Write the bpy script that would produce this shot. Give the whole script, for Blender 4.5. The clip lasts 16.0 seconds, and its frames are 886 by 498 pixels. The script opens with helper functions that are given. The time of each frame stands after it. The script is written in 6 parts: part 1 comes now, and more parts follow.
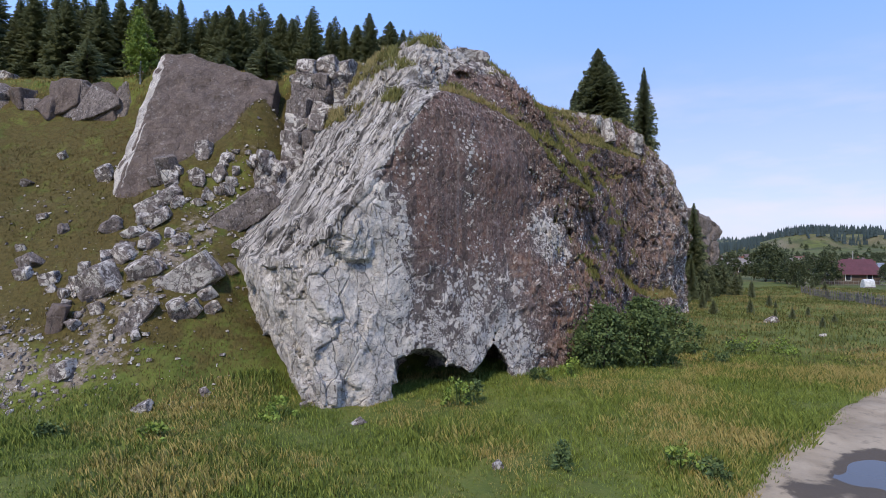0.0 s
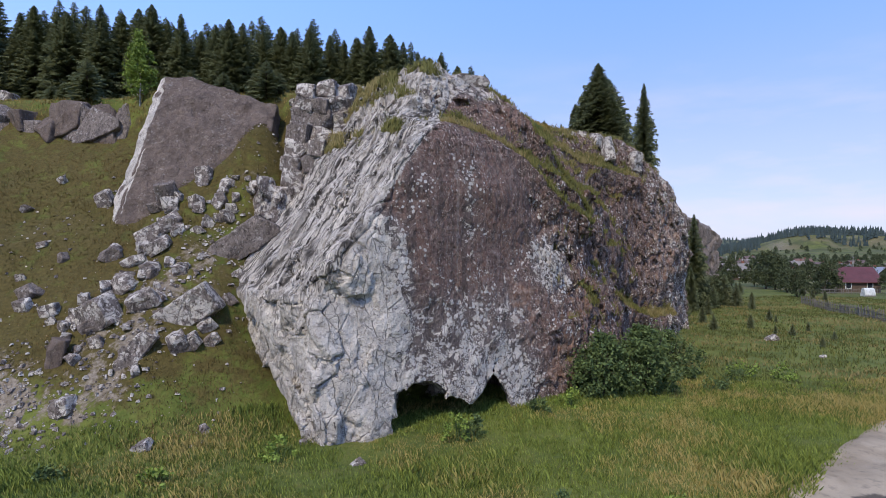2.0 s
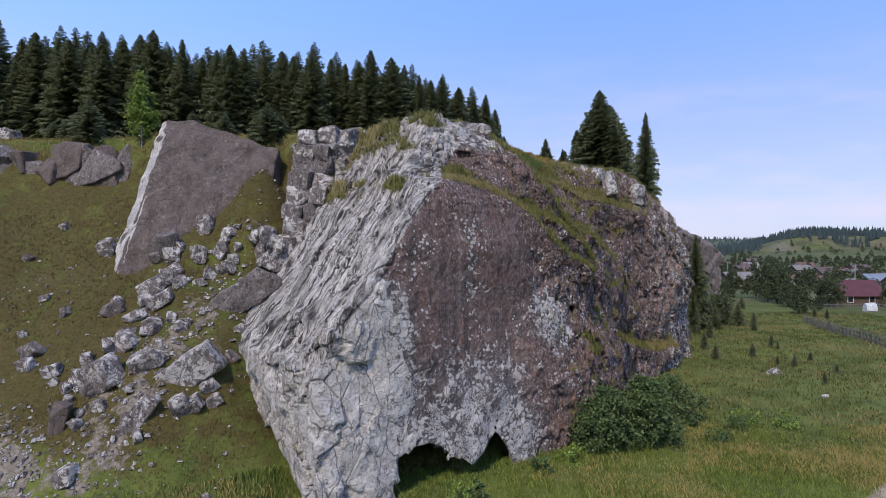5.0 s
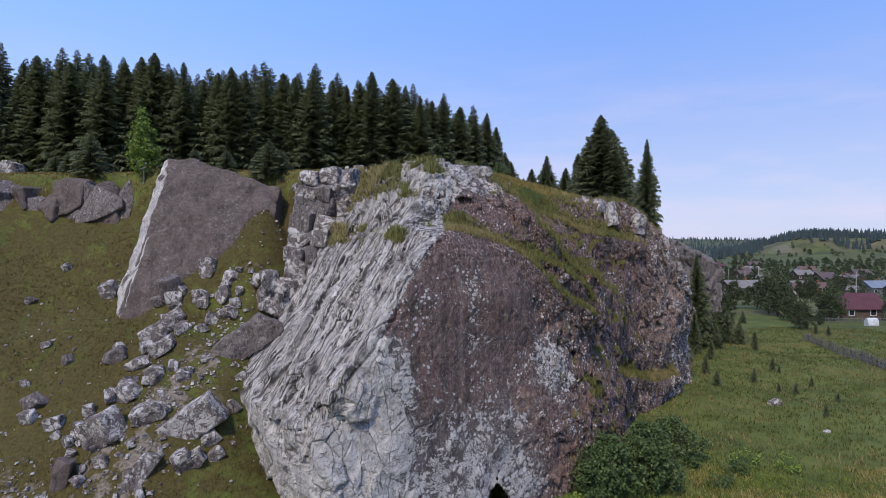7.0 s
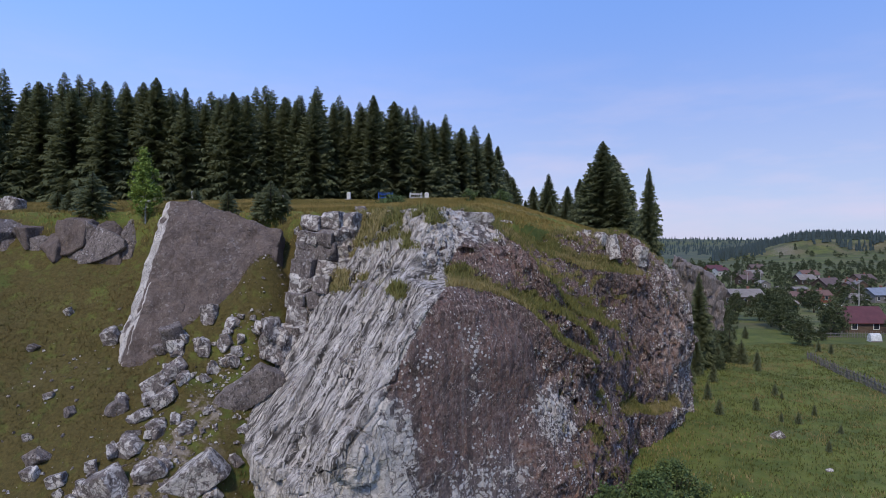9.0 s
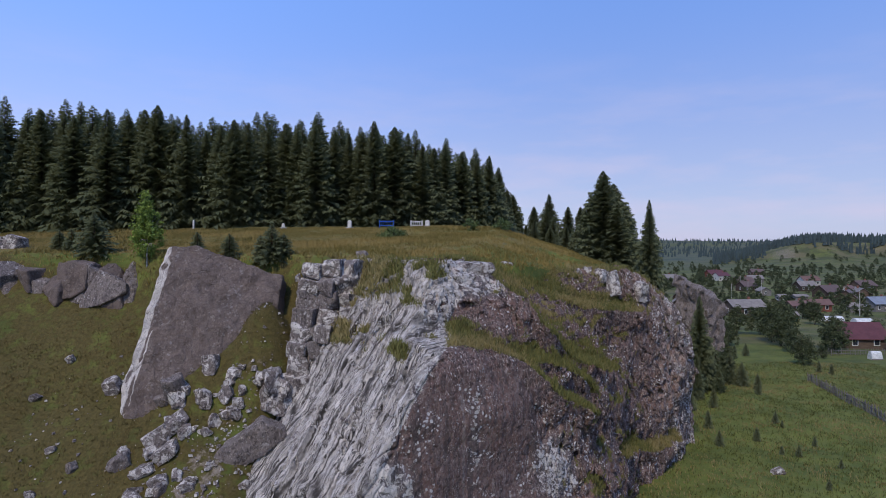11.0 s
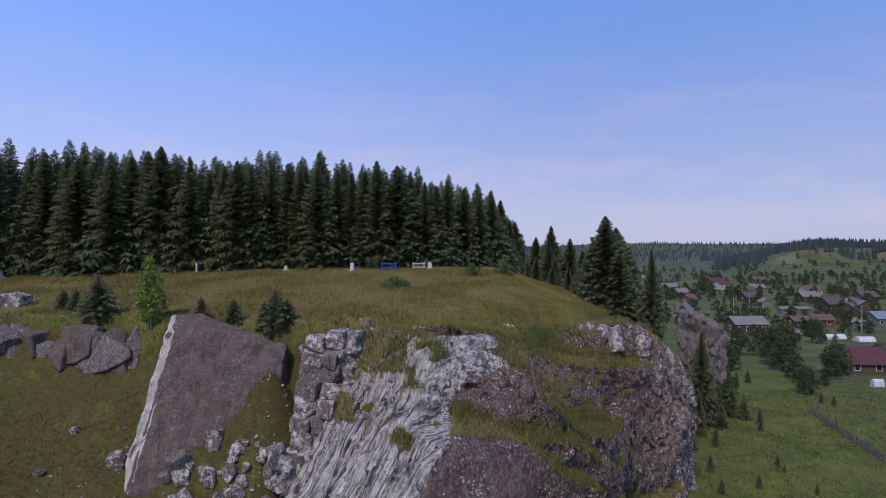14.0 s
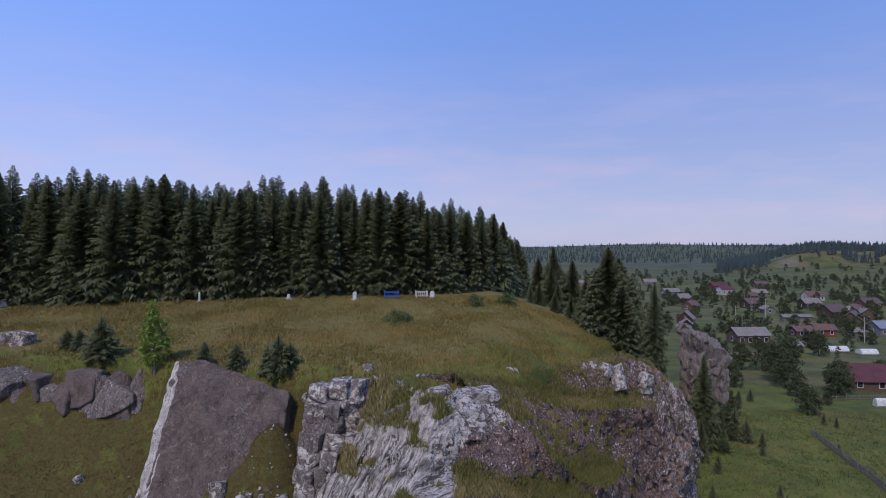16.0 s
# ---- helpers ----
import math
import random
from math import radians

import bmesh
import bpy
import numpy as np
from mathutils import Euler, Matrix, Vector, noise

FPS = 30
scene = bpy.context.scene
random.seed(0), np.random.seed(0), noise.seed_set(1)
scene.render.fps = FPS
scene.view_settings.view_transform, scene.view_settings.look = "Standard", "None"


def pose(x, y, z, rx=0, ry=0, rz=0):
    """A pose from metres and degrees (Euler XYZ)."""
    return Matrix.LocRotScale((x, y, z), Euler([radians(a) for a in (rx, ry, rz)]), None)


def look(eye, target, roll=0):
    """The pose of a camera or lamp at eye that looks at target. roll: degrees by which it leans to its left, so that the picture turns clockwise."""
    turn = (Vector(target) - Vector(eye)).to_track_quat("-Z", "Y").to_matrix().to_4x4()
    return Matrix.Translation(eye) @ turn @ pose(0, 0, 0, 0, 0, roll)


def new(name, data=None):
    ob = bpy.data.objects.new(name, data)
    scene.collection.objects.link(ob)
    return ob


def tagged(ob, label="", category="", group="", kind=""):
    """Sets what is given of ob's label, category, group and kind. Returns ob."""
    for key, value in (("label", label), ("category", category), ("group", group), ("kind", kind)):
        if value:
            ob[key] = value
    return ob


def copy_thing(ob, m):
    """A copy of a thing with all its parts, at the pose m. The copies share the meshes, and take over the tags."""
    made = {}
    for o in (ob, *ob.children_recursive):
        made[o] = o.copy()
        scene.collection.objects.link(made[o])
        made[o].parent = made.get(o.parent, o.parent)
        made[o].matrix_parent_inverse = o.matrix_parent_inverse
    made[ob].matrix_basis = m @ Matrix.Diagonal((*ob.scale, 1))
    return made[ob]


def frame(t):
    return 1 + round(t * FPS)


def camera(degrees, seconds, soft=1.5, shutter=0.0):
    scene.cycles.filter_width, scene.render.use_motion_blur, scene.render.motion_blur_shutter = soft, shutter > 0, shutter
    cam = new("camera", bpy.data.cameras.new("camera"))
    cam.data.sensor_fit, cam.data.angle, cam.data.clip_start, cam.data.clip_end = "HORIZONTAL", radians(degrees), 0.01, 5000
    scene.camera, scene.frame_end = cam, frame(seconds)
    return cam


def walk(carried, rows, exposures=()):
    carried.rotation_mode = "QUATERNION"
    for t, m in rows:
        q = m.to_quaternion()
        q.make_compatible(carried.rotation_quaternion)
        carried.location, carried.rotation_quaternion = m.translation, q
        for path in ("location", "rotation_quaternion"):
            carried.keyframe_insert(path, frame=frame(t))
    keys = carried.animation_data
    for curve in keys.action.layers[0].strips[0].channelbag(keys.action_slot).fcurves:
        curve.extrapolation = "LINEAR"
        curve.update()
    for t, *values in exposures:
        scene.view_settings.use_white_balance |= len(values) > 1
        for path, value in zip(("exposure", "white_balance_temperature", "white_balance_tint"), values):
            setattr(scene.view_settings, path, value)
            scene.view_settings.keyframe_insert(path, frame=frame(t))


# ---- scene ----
cam = camera(75.1, 16.0, 0.75)
METRES, EYE, TILT, LEAN, TURN = 20.0, 6.5, -0.3, 0.0, 0.0
SKY, SUN = 0.14, 1.85
ROWS = [
    (0.0, 0.0, 0.0, 0.0, 0.0, 0.0, -0.0),
    (0.5, -0.0009, -0.0007, 0.0159, -0.0, 0.02, -0.01),
    (1.0, -0.001, -0.0002, 0.0342, 0.01, 0.02, -0.01),
    (1.5, -0.0001, 0.0, 0.0534, 0.01, -0.01, 0.01),
    (2.0, 0.001, 0.0007, 0.0745, 0.02, 0.01, 0.02),
    (2.5, 0.0021, 0.001, 0.0951, 0.03, 0.0, 0.03),
    (3.0, 0.0026, 0.0017, 0.1157, 0.04, -0.01, 0.06),
    (5.5, -0.001, 0.0011, 0.248, 0.16, -0.1, 0.08),
    (6.0, -0.0015, 0.0002, 0.2791, 0.17, -0.09, 0.07),
    (6.5, -0.0015, -0.0003, 0.3114, 0.2, -0.1, 0.06),
    (7.0, -0.0022, 0.0008, 0.3437, 0.22, -0.12, 0.06),
    (7.5, -0.0027, 0.0017, 0.3755, 0.26, -0.12, 0.08),
    (8.0, -0.0031, 0.0026, 0.4091, 0.28, -0.12, 0.08),
    (8.5, -0.0023, 0.0031, 0.4439, 0.34, -0.12, 0.1),
    (9.0, -0.0015, 0.0025, 0.4804, 0.4, -0.15, 0.11),
    (11.5, -0.002, -0.0029, 0.6618, 0.48, -0.04, 0.1),
    (12.0, -0.0034, -0.0042, 0.6972, 0.51, -0.0, 0.1),
    (12.5, -0.005, -0.0054, 0.7312, 0.51, 0.01, 0.1),
    (13.0, -0.006, -0.0064, 0.7686, 0.53, 0.05, 0.09),
    (13.5, -0.0067, -0.006, 0.8059, 0.55, 0.07, 0.07),
    (14.0, -0.0071, -0.0064, 0.8438, 0.58, 0.08, 0.04),
    (14.5, -0.0079, -0.0067, 0.8828, 0.64, 0.08, 0.04),
    (15.0, -0.0095, -0.0069, 0.9212, 0.64, 0.08, 0.0),
    (15.5, -0.011, -0.0073, 0.9594, 0.68, 0.06, -0.04),
    (16.0, -0.012, -0.0072, 0.9993, 0.75, 0.06, -0.07),
]
walk(cam, [(t, pose(0, 0, EYE, TILT, LEAN, TURN) @ pose(METRES * x, METRES * y, METRES * z, 90 + pitch, roll, yaw)) for t, x, y, z, yaw, pitch, roll in ROWS],
     [(0.0, 0.80, 6750, 10), (4.0, 0.71, 6650, 11), (8.0, 0.49, 6450, 12), (12.0, 0.25, 6350, 15), (16.0, 0.14, 6350, 19)])

sun_dir = Vector((-0.27, -0.60, 0.753)).normalized()   # towards the sun

# ---- light ----
world = bpy.data.worlds.new("sky")
scene.world = world
world.use_nodes = True
wt = world.node_tree
wt.nodes.clear()


def wn(kind, **kw):
    n = wt.nodes.new(kind)
    for k, v in kw.items():
        if k.startswith("_"):
            n.inputs[k[1:]].default_value = v
    return n


sky = wt.nodes.new("ShaderNodeTexSky")
sky.sky_type = "NISHITA"
sky.sun_disc = False
sky.sun_elevation = math.asin(sun_dir.z)
sky.sun_rotation = math.atan2(sun_dir.x, sun_dir.y)
sky.altitude, sky.air_density, sky.dust_density, sky.ozone_density = 150, 1.0, 0.35, 2.6
# thin hazy cloud, stretched along the horizon
co = wt.nodes.new("ShaderNodeTexCoord")
mp = wt.nodes.new("ShaderNodeMapping")
mp.inputs["Scale"].default_value = (1.6, 1.6, 7.0)
cl = wn("ShaderNodeTexNoise", _Scale=2.6, _Detail=5.0, _Roughness=0.55)
cr = wt.nodes.new("ShaderNodeValToRGB")
cr.color_ramp.elements[0].position, cr.color_ramp.elements[0].color = 0.44, (0, 0, 0, 1)
cr.color_ramp.elements[1].position, cr.color_ramp.elements[1].color = 0.80, (1, 1, 1, 1)
mm = wt.nodes.new("ShaderNodeMath")
mm.operation = "MULTIPLY"
mm.inputs[1].default_value = 0.65
mixc = wt.nodes.new("ShaderNodeMix")
mixc.data_type = "RGBA"
mixc.inputs[7].default_value = (3.9, 3.55, 4.5, 1)
bg = wn("ShaderNodeBackground", _Strength=SKY)
wo = wt.nodes.new("ShaderNodeOutputWorld")
wt.links.new(co.outputs["Generated"], mp.inputs["Vector"])
wt.links.new(mp.outputs[0], cl.inputs["Vector"])
wt.links.new(cl.outputs["Fac"], cr.inputs[0])
wt.links.new(cr.outputs[0], mm.inputs[0])
sep = wt.nodes.new("ShaderNodeSeparateXYZ")
wt.links.new(co.outputs["Generated"], sep.inputs[0])
lowr = wt.nodes.new("ShaderNodeMapRange")
for k, v in (("From Min", 0.32), ("From Max", 0.08), ("To Min", 0.0), ("To Max", 1.0)):
    lowr.inputs[k].default_value = v
wt.links.new(sep.outputs["Z"], lowr.inputs["Value"])
mm2 = wt.nodes.new("ShaderNodeMath")
mm2.operation = "MULTIPLY"
wt.links.new(mm.outputs[0], mm2.inputs[0])
wt.links.new(lowr.outputs[0], mm2.inputs[1])
wt.links.new(mm2.outputs[0], mixc.inputs[0])
# summer haze: the sky's colours drawn towards a soft blue that pales at the horizon
hz = wt.nodes.new("ShaderNodeMapRange")
hz.interpolation_type = "SMOOTHERSTEP"
hz.inputs["From Min"].default_value, hz.inputs["From Max"].default_value = -0.02, 0.45
wt.links.new(sep.outputs["Z"], hz.inputs["Value"])
hc = wt.nodes.new("ShaderNodeMix")
hc.data_type = "RGBA"
hc.inputs[6].default_value, hc.inputs[7].default_value = (2.22, 2.56, 4.00, 1), (1.02, 2.02, 4.85, 1)
wt.links.new(hz.outputs[0], hc.inputs[0])
hm = wt.nodes.new("ShaderNodeMix")
hm.data_type = "RGBA"
hm.inputs[0].default_value = 0.85
wt.links.new(sky.outputs[0], hm.inputs[6])
wt.links.new(hc.outputs[2], hm.inputs[7])
# brighter towards the sun's side
side = wt.nodes.new("ShaderNodeMapRange")
side.interpolation_type = "SMOOTHSTEP"
for k, v in (("From Min", -0.75), ("From Max", 0.35), ("To Min", 1.28), ("To Max", 1.0)):
    side.inputs[k].default_value = v
wt.links.new(sep.outputs["X"], side.inputs["Value"])
lit = wt.nodes.new("ShaderNodeVectorMath")
lit.operation = "SCALE"
wt.links.new(hm.outputs[2], lit.inputs[0])
wt.links.new(side.outputs[0], lit.inputs["Scale"])
wt.links.new(lit.outputs[0], mixc.inputs[6])
wt.links.new(mixc.outputs[2], bg.inputs[0])
wt.links.new(bg.outputs[0], wo.inputs[0])

lamp = bpy.data.lights.new("sun", "SUN")
lamp.energy, lamp.angle, lamp.color = SUN, radians(7.0), (1.0, 0.90, 0.72)
sun = new("sun", lamp)
sun.matrix_world = look(sun_dir * 50, (0, 0, 0))


# ---- numbers: noise, meshes ----
RNG = np.random.default_rng(7)
TABLE = RNG.random((64, 64, 64)).astype(np.float32)


def vnoise(x, y, z):
    """Smooth value noise, -1 to 1."""
    xi, yi, zi = np.floor(x), np.floor(y), np.floor(z)
    fx, fy, fz = x - xi, y - yi, z - zi
    fx, fy, fz = (f * f * (3 - 2 * f) for f in (fx, fy, fz))
    xi, yi, zi = (v.astype(np.int64) & 63 for v in (xi, yi, zi))
    x1, y1, z1 = (xi + 1) & 63, (yi + 1) & 63, (zi + 1) & 63
    a = TABLE[xi, yi, zi] * (1 - fx) + TABLE[x1, yi, zi] * fx
    b = TABLE[xi, y1, zi] * (1 - fx) + TABLE[x1, y1, zi] * fx
    c = TABLE[xi, yi, z1] * (1 - fx) + TABLE[x1, yi, z1] * fx
    d = TABLE[xi, y1, z1] * (1 - fx) + TABLE[x1, y1, z1] * fx
    a = a * (1 - fy) + b * fy
    c = c * (1 - fy) + d * fy
    return 2 * (a * (1 - fz) + c * fz) - 1


def fbm(x, y, z, octaves=4, gain=0.5):
    t, amp = 0, 1.0
    for k in range(octaves):
        t = t + amp * vnoise(x + 17.3 * k, y + 9.1 * k, z + 5.7 * k)
        x, y, z, amp = x * 2.03, y * 2.03, z * 2.03, amp * gain
    return t


def cells(x, y, z):
    """Cellular noise: a random value for the nearest cell, the gap between the nearest two, and a plane through the cell, tilted by chance."""
    xi, yi, zi = (np.floor(v).astype(np.int64) for v in (x, y, z))
    best = np.full(x.shape, 9.0, np.float32)
    second = best.copy()
    value, tilt = np.zeros(x.shape, np.float32), np.zeros(x.shape, np.float32)
    for i in (-1, 0, 1):
        for j in (-1, 0, 1):
            for k in (-1, 0, 1):
                a, b, c = (xi + i) & 63, (yi + j) & 63, (zi + k) & 63
                r = TABLE[a, b, c]
                dx = x - (xi + i + TABLE[b, c, a])
                dy = y - (yi + j + TABLE[c, a, b])
                dz = z - (zi + k + TABLE[(a + 31) & 63, b, c])
                d = dx * dx + dy * dy + dz * dz
                near = d < best
                second = np.where(near, best, np.minimum(second, d))
                value = np.where(near, r, value)
                tilt = np.where(near, (r - 0.5) * dx + (TABLE[b, a, c] - 0.5) * dy + (TABLE[c, b, a] - 0.5) * dz, tilt)
                best = np.where(near, d, best)
    return value, np.sqrt(second) - np.sqrt(best), 2 * tilt


def sstep(a, b, x):
    t = np.clip((x - a) / (b - a), 0, 1)
    return t * t * (3 - 2 * t)


def raw_mesh(name, v, f, mats, smooth=False, mat_index=None):
    """A mesh from arrays; all faces have the same number of corners."""
    me = bpy.data.meshes.new(name)
    v, f = np.asarray(v, np.float32), np.asarray(f, np.int32)
    n = f.shape[1]
    me.vertices.add(len(v))
    me.vertices.foreach_set("co", v.ravel())
    me.loops.add(f.size)
    me.loops.foreach_set("vertex_index", f.ravel())
    me.polygons.add(len(f))
    me.polygons.foreach_set("loop_start", np.arange(0, f.size, n, dtype=np.int32))
    if mat_index is not None:
        me.polygons.foreach_set("material_index", np.asarray(mat_index, np.int32))
    me.polygons.foreach_set("use_smooth", np.full(len(f), smooth))
    me.update(calc_edges=True)
    for m in mats if isinstance(mats, (list, tuple)) else [mats]:
        me.materials.append(m)
    return me


def float_layer(me, name, values):
    me.attributes.new(name, "FLOAT", "POINT").data.foreach_set("value", np.asarray(values, np.float32))


def surface_net(F, lo, h):
    """The surface F = 0 of a grid of values, as vertices and quads that face outwards."""
    S = F < 0
    nx, ny, nz = F.shape
    c = np.zeros((nx - 1, ny - 1, nz - 1), np.int8)
    for i in (0, 1):
        for j in (0, 1):
            for k in (0, 1):
                c += S[i:nx - 1 + i, j:ny - 1 + j, k:nz - 1 + k]
    idx = np.argwhere((c > 0) & (c < 8))
    ids = np.full(c.shape, -1, np.int64)
    ids[tuple(idx.T)] = np.arange(len(idx))
    total, count = np.zeros((len(idx), 3)), np.zeros(len(idx))
    corner = [(i, j, k) for i in (0, 1) for j in (0, 1) for k in (0, 1)]
    val = {q: F[idx[:, 0] + q[0], idx[:, 1] + q[1], idx[:, 2] + q[2]] for q in corner}
    for q in corner:
        for ax in range(3):
            if q[ax] == 0:
                r = tuple(1 if a == ax else q[a] for a in range(3))
                a, b = val[q], val[r]
                cut = (a < 0) != (b < 0)
                t = np.where(cut, a / np.where(cut, a - b, 1), 0)
                p = np.tile(np.array(q, float), (len(idx), 1))
                p[:, ax] = t
                total += p * cut[:, None]
                count += cut
    V = np.array(lo) + h * (idx + total / np.maximum(count, 1)[:, None])
    quads = []
    for ax in range(3):
        b, d = [a for a in range(3) if a != ax]
        lo_s = [slice(None)] * 3
        hi_s = [slice(None)] * 3
        lo_s[ax], hi_s[ax] = slice(0, -1), slice(1, None)
        A, B = S[tuple(lo_s)], S[tuple(hi_s)]
        e = np.argwhere(A != B)
        e = e[(e[:, b] > 0) & (e[:, d] > 0) & (e[:, b] < F.shape[b] - 1) & (e[:, d] < F.shape[d] - 1)]
        inside_low = A[tuple(e.T)]
        ring = []
        for ob_, od in ((-1, -1), (0, -1), (0, 0), (-1, 0)):
            q = e.copy()
            q[:, b] += ob_
            q[:, d] += od
            ring.append(ids[tuple(q.T)])
        ring = np.stack(ring, 1)
        flip = inside_low if ax != 1 else ~inside_low
        quads.append(np.where(flip[:, None], ring, ring[:, ::-1]))
    quads = np.concatenate(quads)
    return V, quads[(quads >= 0).all(1)]


def vertex_normals(V, Q):
    n = np.cross(V[Q[:, 2]] - V[Q[:, 0]], V[Q[:, 3]] - V[Q[:, 1]])
    N = np.zeros_like(V)
    for k in range(4):
        np.add.at(N, Q[:, k], n)
    return N / np.maximum(np.linalg.norm(N, axis=1), 1e-9)[:, None]


def part(name, data, material, parent, label=""):
    """Links a bmesh or a mesh as one mesh object under a thing or a part."""
    if isinstance(data, bmesh.types.BMesh):
        me = bpy.data.meshes.new(name)
        data.to_mesh(me)
        data.free()
        me.materials.append(material)
    else:
        me = data
    ob = new(name, me)
    ob.parent = parent
    return tagged(ob, label)


# ---- materials ----
class Nodes:
    """A node material that is put together with few words."""

    def __init__(self, name):
        self.mat = bpy.data.materials.new(name)
        self.mat.use_nodes = True
        self.t = self.mat.node_tree
        self.bsdf = self.t.nodes["Principled BSDF"]
        self.bsdf.inputs["Specular IOR Level"].default_value = 0.25
        self.pos = self.t.nodes.new("ShaderNodeNewGeometry").outputs["Position"]

    def put(self, socket, value):
        if isinstance(value, bpy.types.NodeSocket):
            self.t.links.new(value, socket)
        elif isinstance(value, tuple) and len(value) == 3 and socket.type == "RGBA":
            socket.default_value = (*value, 1)
        else:
            socket.default_value = value

    def local(self):
        return self.t.nodes.new("ShaderNodeTexCoord").outputs["Object"]

    def scaled(self, v, s, turn=(0, 0, 0)):
        n = self.t.nodes.new("ShaderNodeMapping")
        self.put(n.inputs["Vector"], v)
        n.inputs["Scale"].default_value = s
        n.inputs["Rotation"].default_value = turn
        return n.outputs[0]

    def noise(self, scale, detail=4.0, rough=0.55, v=None, twist=0.0):
        n = self.t.nodes.new("ShaderNodeTexNoise")
        self.put(n.inputs["Vector"], v or self.pos)
        n.inputs["Scale"].default_value, n.inputs["Detail"].default_value = scale, detail
        n.inputs["Roughness"].default_value, n.inputs["Distortion"].default_value = rough, twist
        return n.outputs["Fac"]

    def cracks(self, scale, v=None):
        n = self.t.nodes.new("ShaderNodeTexVoronoi")
        n.feature = "DISTANCE_TO_EDGE"
        self.put(n.inputs["Vector"], v or self.pos)
        n.inputs["Scale"].default_value = scale
        return n.outputs["Distance"]

    def along(self, d):
        n = self.t.nodes.new("ShaderNodeVectorMath")
        n.operation = "DOT_PRODUCT"
        self.put(n.inputs[0], self.pos)
        n.inputs[1].default_value = d
        return n.outputs["Value"]

    def vector(self, x, y, z):
        n = self.t.nodes.new("ShaderNodeCombineXYZ")
        for s, v in zip(n.inputs, (x, y, z)):
            self.put(s, v)
        return n.outputs[0]

    def warped(self, scale, amount):
        """The position, pushed about by noise."""
        n = self.t.nodes.new("ShaderNodeTexNoise")
        self.put(n.inputs["Vector"], self.pos)
        n.inputs["Scale"].default_value, n.inputs["Detail"].default_value = scale, 4
        v = self.t.nodes.new("ShaderNodeVectorMath")
        v.operation = "MULTIPLY_ADD"
        self.put(v.inputs[0], n.outputs["Color"])
        v.inputs[1].default_value = (amount, amount, amount)
        self.put(v.inputs[2], self.pos)
        return v.outputs[0]

    def ramp(self, fac, a, b, lo=0.0, hi=1.0):
        n = self.t.nodes.new("ShaderNodeMapRange")
        n.interpolation_type = "SMOOTHSTEP"
        self.put(n.inputs["Value"], fac)
        for k, v in (("From Min", a), ("From Max", b), ("To Min", lo), ("To Max", hi)):
            n.inputs[k].default_value = v
        return n.outputs[0]

    def mix(self, fac, a, b, mode="MIX"):
        n = self.t.nodes.new("ShaderNodeMix")
        n.data_type, n.blend_type = "RGBA", mode
        for s, v in ((0, fac), (6, a), (7, b)):
            self.put(n.inputs[s], v)
        return n.outputs[2]

    def math(self, op, a, b=0.0):
        n = self.t.nodes.new("ShaderNodeMath")
        n.operation = op
        self.put(n.inputs[0], a)
        self.put(n.inputs[1], b)
        return n.outputs[0]

    def layer(self, name):
        n = self.t.nodes.new("ShaderNodeAttribute")
        n.attribute_name = name
        return n.outputs["Fac"]

    def island(self):
        return self.t.nodes.new("ShaderNodeNewGeometry").outputs["Random Per Island"]

    def each(self):
        return self.t.nodes.new("ShaderNodeObjectInfo").outputs["Random"]

    def done(self, colour, rough=0.9, bump=None, depth=0.05, strength=0.6):
        self.put(self.bsdf.inputs["Base Color"], colour)
        self.put(self.bsdf.inputs["Roughness"], rough)
        if bump is not None:
            n = self.t.nodes.new("ShaderNodeBump")
            n.inputs["Strength"].default_value, n.inputs["Distance"].default_value = strength, depth
            self.put(n.inputs["Height"], bump)
            self.put(self.bsdf.inputs["Normal"], n.outputs[0])
        return self.mat


def plain(name, colour, rough=0.8, grain=3.0, vary=0.35, metal=0.0):
    m = Nodes(name)
    dark = tuple(c * (1 - vary) for c in colour)
    m.bsdf.inputs["Metallic"].default_value = metal
    n = m.noise(grain, 5, 0.65)
    return m.done(m.mix(m.ramp(n, 0.3, 0.7), dark, colour), rough, n, 0.01, 0.4)


GRASS_LO, GRASS_HI, STRAW = (0.076, 0.106, 0.020), (0.160, 0.185, 0.036), (0.38, 0.290, 0.105)


